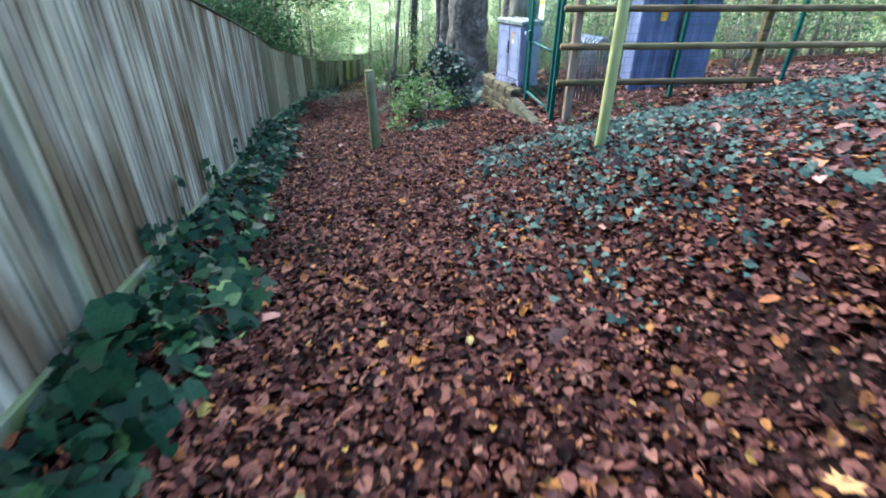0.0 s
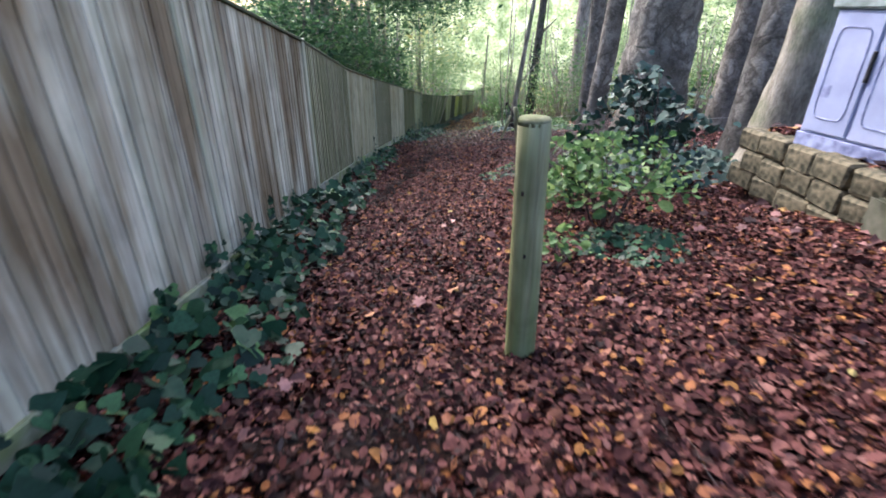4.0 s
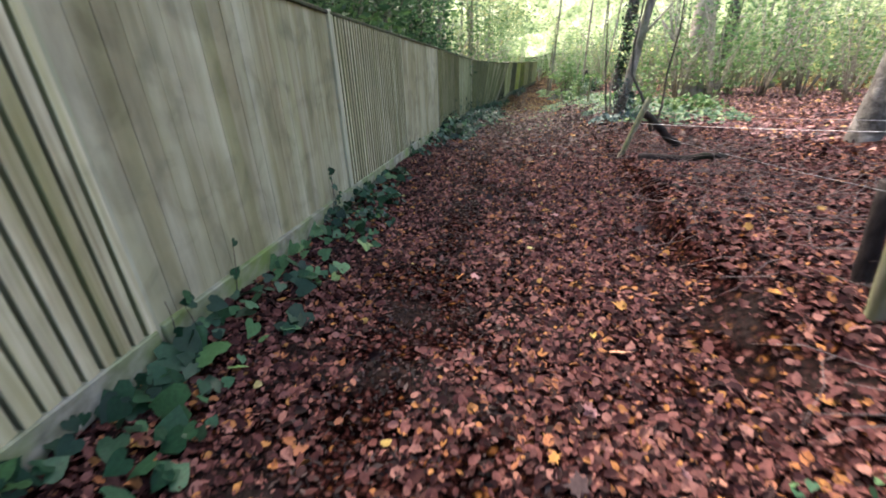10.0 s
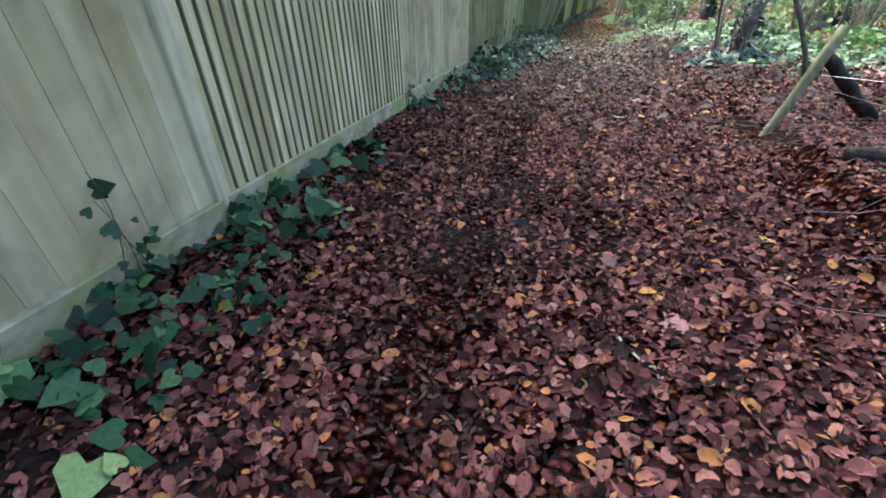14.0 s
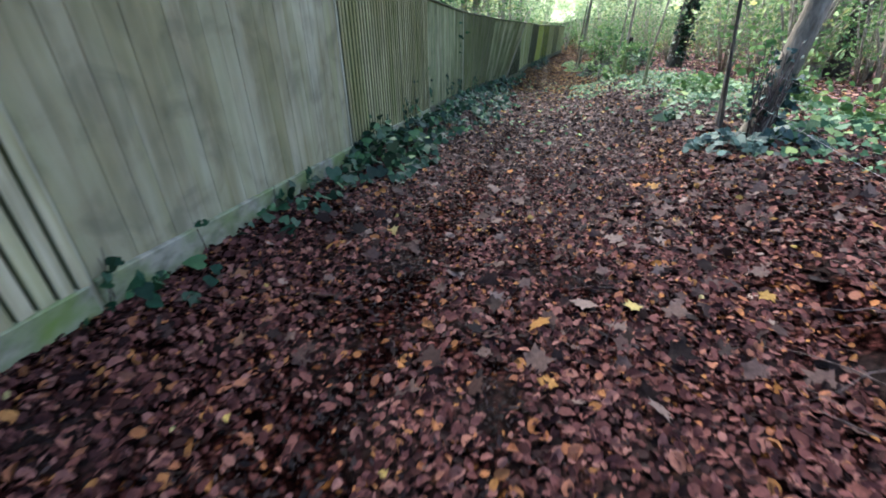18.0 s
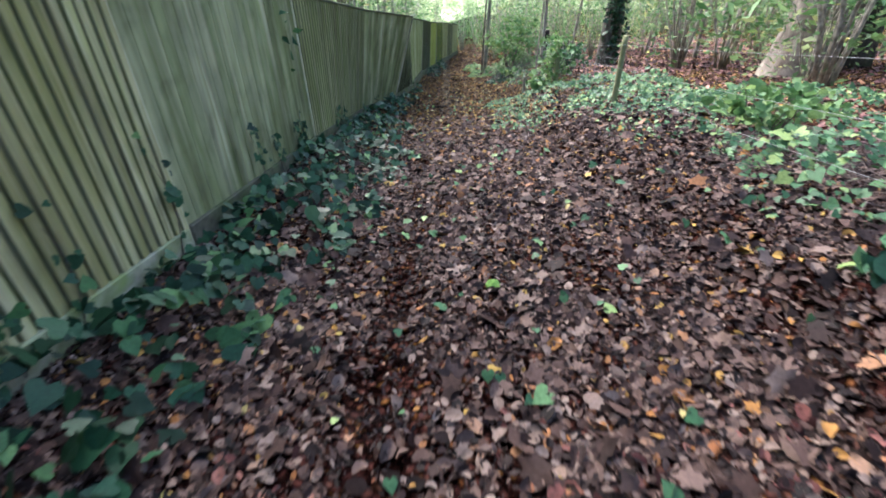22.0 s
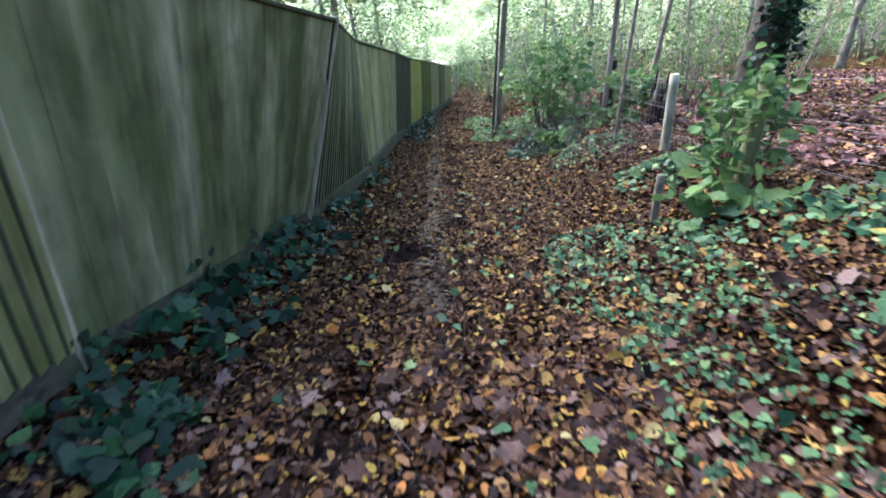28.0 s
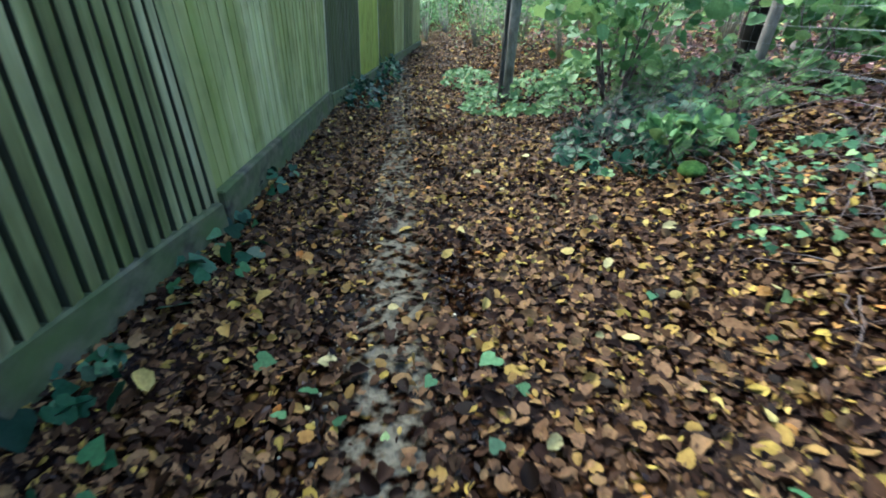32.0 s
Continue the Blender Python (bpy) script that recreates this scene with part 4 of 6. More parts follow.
def fence_ivy(y0, y1, wide, n, size, mat=ivy_dark, high=0.22, seed=0, climb=0.0):
    yc = 0.5 * (y0 + y1)
    return plant_patch("ivy", "dark green ivy growing along the foot of the fence", "ivy", float(fence_x(yc)) + 0.5 * wide, yc, 0.62 * wide, 0.55 * (y1 - y0), n, 0.88 * size, mat, seed, high, IVY, 0.05, spread=0.65, climb=climb)


for i, (y0, y1, wide, n, size, high, climb) in enumerate([
        (-10.66, -7.739, 0.66, 330, 0.106, 0.23, 0.0), (-8.094, -6.146, 0.71, 230, 0.111, 0.25, 0.0), (-6.501, -4.377, 0.66, 250, 0.102, 0.25, 0.44), (-4.731, -2.429, 0.62, 300, 0.093, 0.25, 0.44),
        (-2.784, -0.66, 0.71, 330, 0.093, 0.27, 0.22), (-0.837, 1.288, 0.66, 300, 0.093, 0.3, 0.35), (1.288, 3.146, 0.62, 230, 0.097, 0.3, 0.18), (3.0, 4.6, 0.6, 110, 0.12, 0.22, 0.0),
        (4.6, 6.2, 0.5, 90, 0.115, 0.2, 0.1), (6.0, 7.6, 0.5, 70, 0.11, 0.2, 0.3), (7.4, 8.8, 0.6, 40, 0.115, 0.2, 0.0), (8.5, 9.5, 0.6, 130, 0.07, 0.25, 0.55), (9.5, 10.4, 0.5, 70, 0.10, 0.25, 0.0), (10.4, 11.6, 0.4, 36, 0.10, 0.15, 0),
        (12.8, 13.8, 0.35, 26, 0.09, 0.14, 0.25), (14.2, 16.0, 0.4, 60, 0.09, 0.2, 0.1), (15.8, 18.2, 0.75, 420, 0.10, 0.5, 0.35), (18.0, 20.4, 0.8, 330, 0.10, 0.34, 0.6), (20.2, 22.6, 1.15, 480, 0.09, 0.32, 0.8),
        (22.4, 25.0, 1.3, 640, 0.085, 0.3, 0.5), (24.8, 27.6, 1.1, 480, 0.085, 0.26, 0.3), (27.4, 29.4, 0.7, 200, 0.09, 0.25, 0.2), (29.2, 30.9, 0.62, 190, 0.085, 0.34, 0.45), (31.0, 32.6, 0.5, 60, 0.09, 0.16, 0), (33.0, 34.0, 0.4, 26, 0.11, 0.2, 0),
        (34.4, 35.2, 0.3, 14, 0.09, 0.15, 0), (38.4, 40.4, 0.6, 260, 0.07, 0.5, 0.2), (40.5, 46.0, 0.5, 300, 0.08, 0.5, 0.3)]):
    fence_ivy(y0, y1, wide, int(0.8 * n) if 17 < y0 < 22 else n, size, green_low if y0 == 7.4 else ivy_dark, high=high, seed=100 + i, climb=climb)

for i, (cx, cy, rx, ry, n, size, mat, high) in enumerate([
        (4.597, -5.793, 2.21, 2.12, 3600, 0.037, ivy_teal, 0.09), (3.181, -4.199, 1.24, 1.24, 1200, 0.035, ivy_teal, 0.07), (6.544, -4.553, 1.95, 1.59, 1800, 0.042, ivy_teal, 0.11), (2.208, -6.501, 0.8, 1.42, 260, 0.035, ivy_teal, 0.04), (4.155, -2.872, 0.71, 0.35, 90, 0.062, green_low, 0.14),
        (2.031, 0.314, 0.44, 0.62, 260, 0.053, ivy_dark, 0.13), (3.3, 3.4, 1.0, 1.4, 900, 0.085, ivy_teal, 0.6), (4.3, 4.1, 1.0, 0.8, 420, 0.09, green_low, 0.25), (1.15, 5.5, 0.35, 0.5, 70, 0.06, green_low, 0.08),
        (1.5, 5.0, 0.6, 0.5, 60, 0.07, ivy_dark, 0.06), (2.2, 17.2, 0.7, 0.6, 260, 0.08, ivy_teal, 0.3), (3.6, 17.2, 1.6, 1.6, 700, 0.11, green_low, 0.4), (3.2, 20.6, 1.5, 1.5, 900, 0.10, green_low, 0.45), (1.70, 19.25, 0.17, 0.13, 34, 0.12, ivy_dark, 0.14),
        (2.6, 23.4, 1.0, 1.6, 800, 0.055, green_low, 0.22), (3.0, 25.8, 1.3, 1.2, 1100, 0.08, green_low, 0.35), (1.7, 25.5, 0.8, 1.0, 230, 0.06, green_low, 0.12), (4.2, 24.0, 1.3, 2.0, 1100, 0.085, green_low, 0.4), (3.4, 28.2, 1.3, 1.2, 800, 0.10, green_low, 0.42),
        (1.15, 27.2, 0.65, 1.0, 600, 0.048, green_low, 0.12), (1.05, 28.9, 0.6, 1.1, 760, 0.05, green_low, 0.14), (0.9, 26.0, 0.5, 0.7, 180, 0.06, green_low, 0.1), (2.0, 28.8, 0.6, 0.6, 220, 0.07, green_low, 0.16), (2.2, 31.0, 0.5, 0.6, 260, 0.09, green_low, 0.3),
        (2.1, 33.3, 0.6, 0.7, 380, 0.065, green_low, 0.3), (1.75, 35.2, 0.7, 1.0, 700, 0.07, ivy_dark, 0.35), (2.8, 35.6, 0.9, 1.0, 620, 0.10, lime_leaf, 0.5), (1.3, 38.3, 0.8, 1.3, 800, 0.07, lime_leaf, 0.35), (0.9, 41.0, 0.5, 1.6, 500, 0.07, lime_leaf, 0.3), (2.2, 37.2, 0.8, 1.2, 900, 0.09, lime_leaf, 0.7)]):
    plant_patch("ground_cover", {ivy_teal: "blue-green trailing ivy spread over dead leaves", green_low: "low bright green plants among dead leaves", ivy_dark: "dark green ivy trailing over dead leaves", lime_leaf: "light green seedlings among dead leaves"}[mat],
                "ground plants", cx, cy, rx, ry, int(0.95 * n) if mat is green_low else n, 0.62 * size if mat is green_low else size, mat, 300 + i, high, IVY if mat is not lime_leaf else OVAL, spread=0.45, face=(-0.1, -0.3, 1.0))

sparse_rng = np.random.default_rng(77)
sx, sy = sparse_rng.uniform(-1.2, 2.6, 300), sparse_rng.uniform(18, 33, 300)
sz = land(sx, sy) + bumps(sx, sy) + 0.035
tagged(new("seedlings", leaf_mesh("seedlings", IVY, np.stack([sx, sy, sz], 1), 0.058 * sparse_rng.lognormal(0, 0.3, 300), np.stack([sparse_rng.normal(0, 0.4, 300), sparse_rng.normal(-0.2, 0.4, 300), np.ones(300)], 1), sparse_rng.uniform(0, 6.28, 300), green_low)),
       "single green ivy leaves showing through the litter", "seedlings", kind="stuff")


# ---- twigs ----
grey_twig = plain_material("grey_lichened_twigs", (0.055, 0.045, 0.044), (0.155, 0.13, 0.127), 30, 0.85)


def twig_heap(name, label, cx, cy, rx, ry, n, length, high, seed, mat=twig_mat, r=0.0038):
    rng = random.Random(seed)
    tubes = []
    for _ in range(n):
        a, q = rng.uniform(0, 6.28), math.sqrt(rng.random())
        x, y = cx + rx * q * math.cos(a), cy + ry * q * math.sin(a)
        d, le = rng.uniform(0, 6.28), length * rng.uniform(0.4, 1.3)
        x2, y2 = x + le * math.cos(d), y + le * math.sin(d)
        z = at(x, y) + 0.01
        z2 = at(x2, y2) + 0.01 + high * rng.random()
        pts = bent((x, y, z), (x2, y2, z2), 4, -0.12 * high, 0.05 * le, rng)
        tubes.append(tube_arrays(pts, [r * rng.uniform(0.6, 1.4) * (1 - 0.16 * i) for i in range(5)], 4))
    return tagged(new(name, join_tubes(name, tubes, mat)), label, "twigs", kind="stuff")


twig_heap("brushwood", "grey tangled brushwood lying on the bank", 2.4, 5.0, 0.9, 1.8, 400, 0.75, 0.32, 1, grey_twig)
twig_heap("brushwood", "grey dead twigs lying below the wire fence", 2.1, 8.6, 0.8, 2.6, 200, 0.8, 0.16, 2)
twig_heap("brushwood", "fine grey twigs at the foot of a beech", 3.25, 8.0, 0.6, 0.6, 260, 0.6, 0.6, 3, grey_twig)
twig_heap("brushwood", "dark brushwood heaped against an old beech", 3.2, 5.9, 0.35, 0.4, 260, 0.5, 0.6, 11)
twig_heap("brushwood", "thin dead twigs scattered on the bank", 2.3, 12.6, 0.9, 2.0, 170, 0.7, 0.22, 4)
twig_heap("brushwood", "grey dry stalks beside the path", 2.6, 20.8, 0.7, 1.0, 230, 0.45, 0.2, 5)
twig_heap("brushwood", "dry twigs below the wire fence", 2.3, 32.6, 0.8, 1.2, 150, 0.6, 0.35, 6)
twig_heap("brushwood", "thin dark twigs under a bush", 1.9, 35.2, 0.8, 1.0, 260, 0.7, 0.55, 7)
twig_heap("fallen_twigs", "thin sticks lying on the leaf litter", 0.6, 0.0, 1.6, 11.0, 60, 0.28, 0.015, 8, r=0.0035)
twig_heap("fallen_twigs", "thin sticks lying on the trodden path", 0.4, 22.0, 1.5, 9.0, 60, 0.3, 0.015, 9, r=0.0035)


def soil_patch(label, cx, cy, r, high, seed):
    """Loose black soil thrown up on the path, in crumbs on a low mound."""
    rng = np.random.default_rng(seed)
    bm = bmesh.new()
    rings = []
    for i in range(9):
        q = i / 8
        ring = []
        for k in range(28):
            a = 2 * math.pi * k / 28
            w = r * q * (1 + 0.22 * math.sin(3 * a + seed) + 0.12 * math.sin(7 * a))
            x, y = cx + w * math.cos(a), cy + 1.25 * w * math.sin(a)
            ring.append(bm.verts.new((x, y, at(x, y) + high * (1 - q ** 2) - 0.012 * (q > 0.9) + rng.normal(0, 0.008))))
        rings.append(ring)
    for a, b in zip(rings[:-1], rings[1:]):
        for k in range(28):
            bm.faces.new((a[k], a[(k + 1) % 28], b[(k + 1) % 28], b[k]))
    bmesh.ops.recalc_face_normals(bm, faces=bm.faces)
    me = bpy.data.meshes.new("soil_patch")
    bm.to_mesh(me)
    bm.free()
    me.materials.append(soil_mat)
    tagged(new("soil_patch", me), label, "soil", kind="stuff")


soil_patch("patch of loose black soil on the path", SOIL[0], SOIL[1], SOIL[2], 0.022, 3)


def stick(label, p0, p1, r, mat, seed, rough=0.25, n=8, name="fallen_branch", category="branch", seg=10):
    rng = random.Random(seed)
    pts = bent(p0, p1, n, 0, 0.02, rng)
    v, f = tube_arrays(pts, [r * (1 - 0.35 * i / n) for i in range(n + 1)], seg, rough, seed)
    return tagged(new(name, join_tubes(name, [(v, f)], mat)), label, category)


def lie(x, y, h=0.0):
    return (x, y, at(x, y) + h)


stick("thin pale lichen-covered branch lying on the litter", lie(0.08, 9.44, 0.02), lie(0.23, 9.22, 0.02), 0.007, grey_bark, 1)
stick("thin dark rotten branch along the path edge", lie(1.5, 9.4, 0.02), lie(1.62, 11.6, 0.02), 0.02, log_mat, 3)
stick("blackened log lying on red leaves", lie(2.5, 6.75, 0.03), lie(3.3, 6.55, 0.05), 0.05, log_mat, 4)
stick("dark fallen branch among the leaves", lie(1.9, 4.4, 0.05), lie(2.4, 4.9, 0.05), 0.05, log_mat, 5)
stick("dark broken log propped against a leaning post", lie(2.55, 13.4, 0.03), (1.90, 13.3, at(1.90, 13.3) + 0.62), 0.085, log_mat, 6)
stick("dark fallen log on the bank", lie(1.5, 11.4, 0.05), lie(2.5, 11.1, 0.05), 0.06, log_mat, 7)
stick("black charred log lying on the bank", lie(2.5, 4.0, 0.06), lie(3.3, 3.5, 0.06), 0.13, log_mat, 8)
stick("thin brown stick lying across the path", lie(-0.9, 26.4, 0.015), lie(0.1, 26.35, 0.015), 0.012, twig_mat, 9)
stick("dead curved stem lying by the path", lie(0.75, 24.3, 0.015), lie(1.0, 25.1, 0.015), 0.012, twig_mat, 10)


# ---- trees ----
def trunk_mesh(name, height, r0, r1, mat, lean=(0, 0), flare=0.35, seg=24, rough=0.08, seed=0, bend=0.0, forks=(), step=0.2):
    n = max(8, int(height / step))
    pts, radii = [], []
    for i in range(n + 1):
        t = i / n
        z = height * t - 0.25
        pts.append((lean[0] * height * t + bend * math.sin(3 * t + seed), lean[1] * height * t + bend * math.cos(2.3 * t + seed) - bend * math.cos(seed), z))
        radii.append((r0 + (r1 - r0) * t) * (1 + flare * math.exp(-max(z, 0) / (0.9 * r0 + 0.12))))
    tubes, limbs = [tube_arrays(pts, radii, seg, rough, seed)], []
    for t, ang, up, le, rr in forks:
        p = Vector(pts[int(t * n)])
        d = Vector((math.cos(ang), math.sin(ang), up)).normalized()
        limb = [p + d * le * k / 6 + Vector((0, 0, 0.06 * le * (k / 6) ** 2)) for k in range(7)]
        limbs.append(join_tubes("limb", [tube_arrays(limb, [rr * (1 - 0.12 * k) for k in range(7)], 10, rough, seed + 3)], mat))
    return join_tubes(name, tubes, mat), limbs


def crown_mesh(name, centre, spread, n, size, mat, seed, blobs=14, kind=SPRAY, droop=0.0):
    """Clumps of leaves round twig ends, with gaps between the clumps."""
    rng = np.random.default_rng(seed)
    c = rng.normal(0, 1, (blobs, 3))
    c = c / np.linalg.norm(c, axis=1, keepdims=True) * rng.uniform(0.25, 1, (blobs, 1)) ** 0.6
    c = c * np.array(spread) + np.array(centre)
    which = rng.integers(0, blobs, n)
    off = rng.normal(0, 1, (n, 3)) * np.array(spread) * 0.24
    pos = c[which] + off
    pos[:, 2] -= droop * np.hypot(off[:, 0], off[:, 1])
    nrm = rng.normal(0, 1, (n, 3)) + np.array((0, 0, 0.9))
    return leaf_mesh(name, kind, pos, size * rng.lognormal(0, 0.3, n), nrm, rng.uniform(0, 6.28, n), mat)


def tree(label, x, y, trunk, crown=None, name="tree", group="", turn=0.0, scale=1.0):
    root = thing(name, pose(x, y, at(x, y), 0, 0, turn) @ Matrix.Scale(scale, 4), label, "tree", group)
    part_mesh("trunk", trunk[0], root)
    for limb in trunk[1]:
        part_mesh("limb", limb, root)
    if crown is not None:
        part_mesh("crown", crown, root)
    return root


HIGH_CROWN = crown_mesh("crown", (0, 0, 11.0), (3.2, 3.2, 2.0), 140, 0.22, wood_leaf, 5, 26)
big_beech = tree("massive old beech with grey furrowed bark", 3.93, 5.91, trunk_mesh("trunk", 9.5, 0.58, 0.50, beech_bark, (0.01, 0.0), 0.20, 48, 0.17, 3, 0.08, ((0.23, 2.9, 0.25, 0.35, 0.16), (0.8, 0.5, 0.9, 2.5, 0.25)), 0.12), HIGH_CROWN, "beech_tree")
for k, (a, le, r) in enumerate(((3.1, 0.6, 0.12), (3.8, 0.5, 0.10), (4.6, 0.5, 0.10), (2.3, 0.6, 0.10), (5.5, 0.5, 0.10))):
    pts = []
    for q in range(6):
        d = 0.42 + le * q / 5
        rx, ry = 3.93 + d * math.cos(a), 5.91 + d * math.sin(a)
        pts.append((rx, ry, at(rx, ry) + 0.36 * (1 - q / 5) ** 2.2 - 0.05))
    part_mesh("root", join_tubes("root", [tube_arrays(pts, [r * (1.25 - 0.2 * q) for q in range(6)], 10, 0.12, k)], beech_bark), big_beech, big_beech.matrix_world.inverted())
tree("smooth grey beech with a knotted trunk", 3.80, 10.7, trunk_mesh("trunk", 9.0, 0.205, 0.165, beech_bark, (0.02, 0.005), 0.35, 24, 0.09, 9, 0.08, ((0.5, 4.0, 0.8, 1.8, 0.08),)), HIGH_CROWN, "beech_tree", turn=70)
tree("smooth grey beech beside its twin", 3.62, 8.70, trunk_mesh("trunk", 9.0, 0.225, 0.18, beech_bark, (0.028, 0.0), 0.35, 26, 0.09, 12, 0.09, ((0.45, 1.0, 0.8, 1.6, 0.08),)), HIGH_CROWN, "beech_tree")
tree("grey beech standing deeper in the wood", 7.8, 15.9, trunk_mesh("trunk", 9.5, 0.42, 0.3, beech_bark, (0.02, 0), 0.3, 24, 0.08, 14, 0.1, ((0.3, 1.2, 0.9, 1.5, 0.07),)), HIGH_CROWN, "beech_tree", turn=20)
tree("grey beech trunk behind the cabinet", 4.863, 4.208, trunk_mesh("trunk", 9.0, 0.265, 0.21, beech_bark, (0.04, 0.02), 0.4, 24, 0.1, 17, 0.05, ((0.5, 0.8, 0.9, 1.8, 0.09),)), None, "beech_tree")
tree("dark ivy-netted trunk behind the cabinet", 4.376, 2.704, trunk_mesh("trunk", 8.0, 0.29, 0.23, grey_bark, (0.05, 0.03), 0.5, 26, 0.16, 19, 0.05, ((0.5, 2.2, 0.9, 1.6, 0.09),)), None, "beech_tree")
tree("grey beech seen behind the large one", 6.279, 8.014, trunk_mesh("trunk", 9.0, 0.34, 0.26, beech_bark, (0.03, 0.02), 0.4, 24, 0.1, 21, 0.05, ((0.5, 5.2, 0.9, 1.8, 0.1),)), None, "beech_tree")
tree("dark thick trunk hung with ivy", 4.78, 33.8, trunk_mesh("trunk", 15.0, 0.30, 0.2, dark_bark, (0.05, 0.0), 0.15, 26, 0.14, 23, 0.06, ((0.4, 0.2, 0.8, 1.5, 0.1),)), crown_mesh("crown", (0.1, -0.2, 2.6), (0.42, 0.36, 2.6), 2000, 0.075, ivy_dark, 31, 26, IVY), "ivy_clad_tree")
tree("pale pinkish trunks of an old tree", 6.6, 27.6, trunk_mesh("trunk", 12.0, 0.46, 0.36, pale_bark, (0.03, 0.02), 0.5, 22, 0.12, 27, 0.08, ((0.14, 0.2, 1.0, 2.4, 0.16), (0.1, 2.8, 1.2, 2.4, 0.13))), None)
tree("dark leaning trunk beside a pale one", 7.6, 27.5, trunk_mesh("trunk", 11.0, 0.26, 0.18, dark_bark, (0.06, 0.0), 0.4, 18, 0.14, 29, 0.05), None)
tree("leaning grey trunk with ivy round its foot", 2.10, 17.4, trunk_mesh("trunk", 6.5, 0.115, 0.07, grey_bark, (0.14, 0.0), 0.5, 16, 0.2, 33, 0.04, ((0.35, 0.4, 0.9, 1.2, 0.04),), 0.1), crown_mesh("crown", (0.25, 0, 0.5), (0.16, 0.16, 0.4), 120, 0.07, ivy_teal, 35, 6, IVY))
fork = [join_tubes("stem", [tube_arrays(pts, [r0 * (1 - 0.1 * i) for i in range(len(pts))], 9, 0.15, 5)], dark_bark) for pts, r0 in (
    ([(0, 0, -0.15), (-0.16, 0, 0.35), (-0.36, 0, 0.74), (-0.58, 0.02, 1.1), (-0.62, 0.03, 1.6), (-0.56, 0.05, 2.4), (-0.62, 0.05, 3.3)], 0.034),
    ([(0, 0, 0.02), (0.07, 0.02, 0.5), (0.06, 0.05, 1.1), (0.14, 0.05, 1.9), (0.10, 0.08, 2.9)], 0.024))]
tree("forked dark sapling stem on the bank", 2.47, 14.85, (fork[0], fork[1:]), None, "sapling")
tree("thin dark stem rising beside a leaning trunk", 1.98, 17.6, trunk_mesh("trunk", 3.5, 0.022, 0.012, dark_bark, (-0.1, 0.0), 0.2, 8, 0.1, 41, 0.06), None, "sapling")
tree("slender grey-green trunk at the path edge", 1.22, 38.4, trunk_mesh("trunk", 7.0, 0.08, 0.06, grey_bark, (0.04, 0.0), 0.3, 16, 0.12, 43, 0.05), crown_mesh("crown", (0.3, 0, 4.6), (1.4, 1.4, 1.6), 900, 0.14, wood_leaf, 45, 12))
tree("thin stem leaning on a slender trunk", 1.02, 38.1, trunk_mesh("trunk", 5.0, 0.035, 0.025, dark_bark, (0.07, 0.02), 0.3, 8, 0.1, 47, 0.03), None, "sapling")
tree("crooked lilac-grey bare sapling", 2.5, 33.1, trunk_mesh("trunk", 4.5, 0.028, 0.016, pale_bark, (-0.01, 0.0), 0.3, 10, 0.1, 49, 0.12), None, "sapling")
tree("dead pinkish trunk leaning in the wood", 4.2, 36.8, trunk_mesh("trunk", 6.5, 0.055, 0.04, pale_bark, (0.12, 0.0), 0.3, 12, 0.1, 51, 0.04), None)

# young trees of the wood, a few shapes set out many times
YOUNG = []
for k in range(6):
    bark = (grey_bark, pale_bark, grey_bark, smooth_bark, pale_bark, grey_bark)[k]
    YOUNG.append((trunk_mesh("trunk", 8.5, (0.07, 0.05, 0.10, 0.06, 0.045, 0.13)[k], 0.03, bark, ((k - 2.5) * 0.02, 0.01 * k), 0.3, 9, 0.1, 60 + k, 0.08, ((0.3, k, 0.9, 1.4, 0.02), (0.45, k + 2.4, 0.8, 1.6, 0.02), (0.6, k + 4, 0.9, 1.5, 0.02)), 0.5),
                  crown_mesh("crown", (0, 0, 4.0), (1.7, 1.7, 2.0), 520, 0.105, wood_leaf, 80 + k, 30)))
rng = random.Random(5)
placed = []


def free(x, y, gap):
    if any((x - a) ** 2 + (y - b) ** 2 < gap * gap for a, b in placed):
        return False
    placed.append((x, y))
    return True


count = 0
while count < 84:
    x, y = rng.uniform(2.8, 30), rng.uniform(-2, 66)
    if x < 6.5 and y < 33 or (y < 10 and x < 11) or x < 0.055 * (y - 30) + 2.5 or not free(x, y, 0.9):
        continue
    t, c = YOUNG[rng.randrange(6)] if x > 9 or y > 50 else YOUNG[rng.choice((1, 3, 4))]
    tree("slender young woodland tree with yellow-green leaves", x, y, t, c, "young_tree", "young trees of the wood", rng.uniform(0, 360), rng.uniform(0.8, 1.25))
    count += 1


# ---- shrubs ----
def shrub_parts(seed, high, wide, n, size, mat, kind=SPRAY, stems=9, low=0.2, wood=twig_mat):
    rng = random.Random(seed)
    tubes, ends = [], []
    for k in range(stems):
        a, le = rng.uniform(0, 6.28), high * rng.uniform(0.6, 1.0)
        p1 = (0.5 * wide * math.cos(a) * rng.uniform(0.3, 1.2), 0.5 * wide * math.sin(a) * rng.uniform(0.3, 1.2), le)
        pts = bent((0.06 * math.cos(a), 0.06 * math.sin(a), -0.1), p1, 5, -0.1 * high, 0.05, rng)
        r = 0.006 + 0.006 * high
        tubes.append(tube_arrays(pts, [r * (1 - 0.15 * i) for i in range(6)], 5))
    stems_me = join_tubes("branchwork", tubes, wood)
    leaves_me = crown_mesh("foliage", (0, 0, high * (0.5 + 0.5 * low)), (0.55 * wide, 0.55 * wide, high * 0.5 * (1 - low)), n, size, mat, seed, 20, kind)
    return stems_me, leaves_me


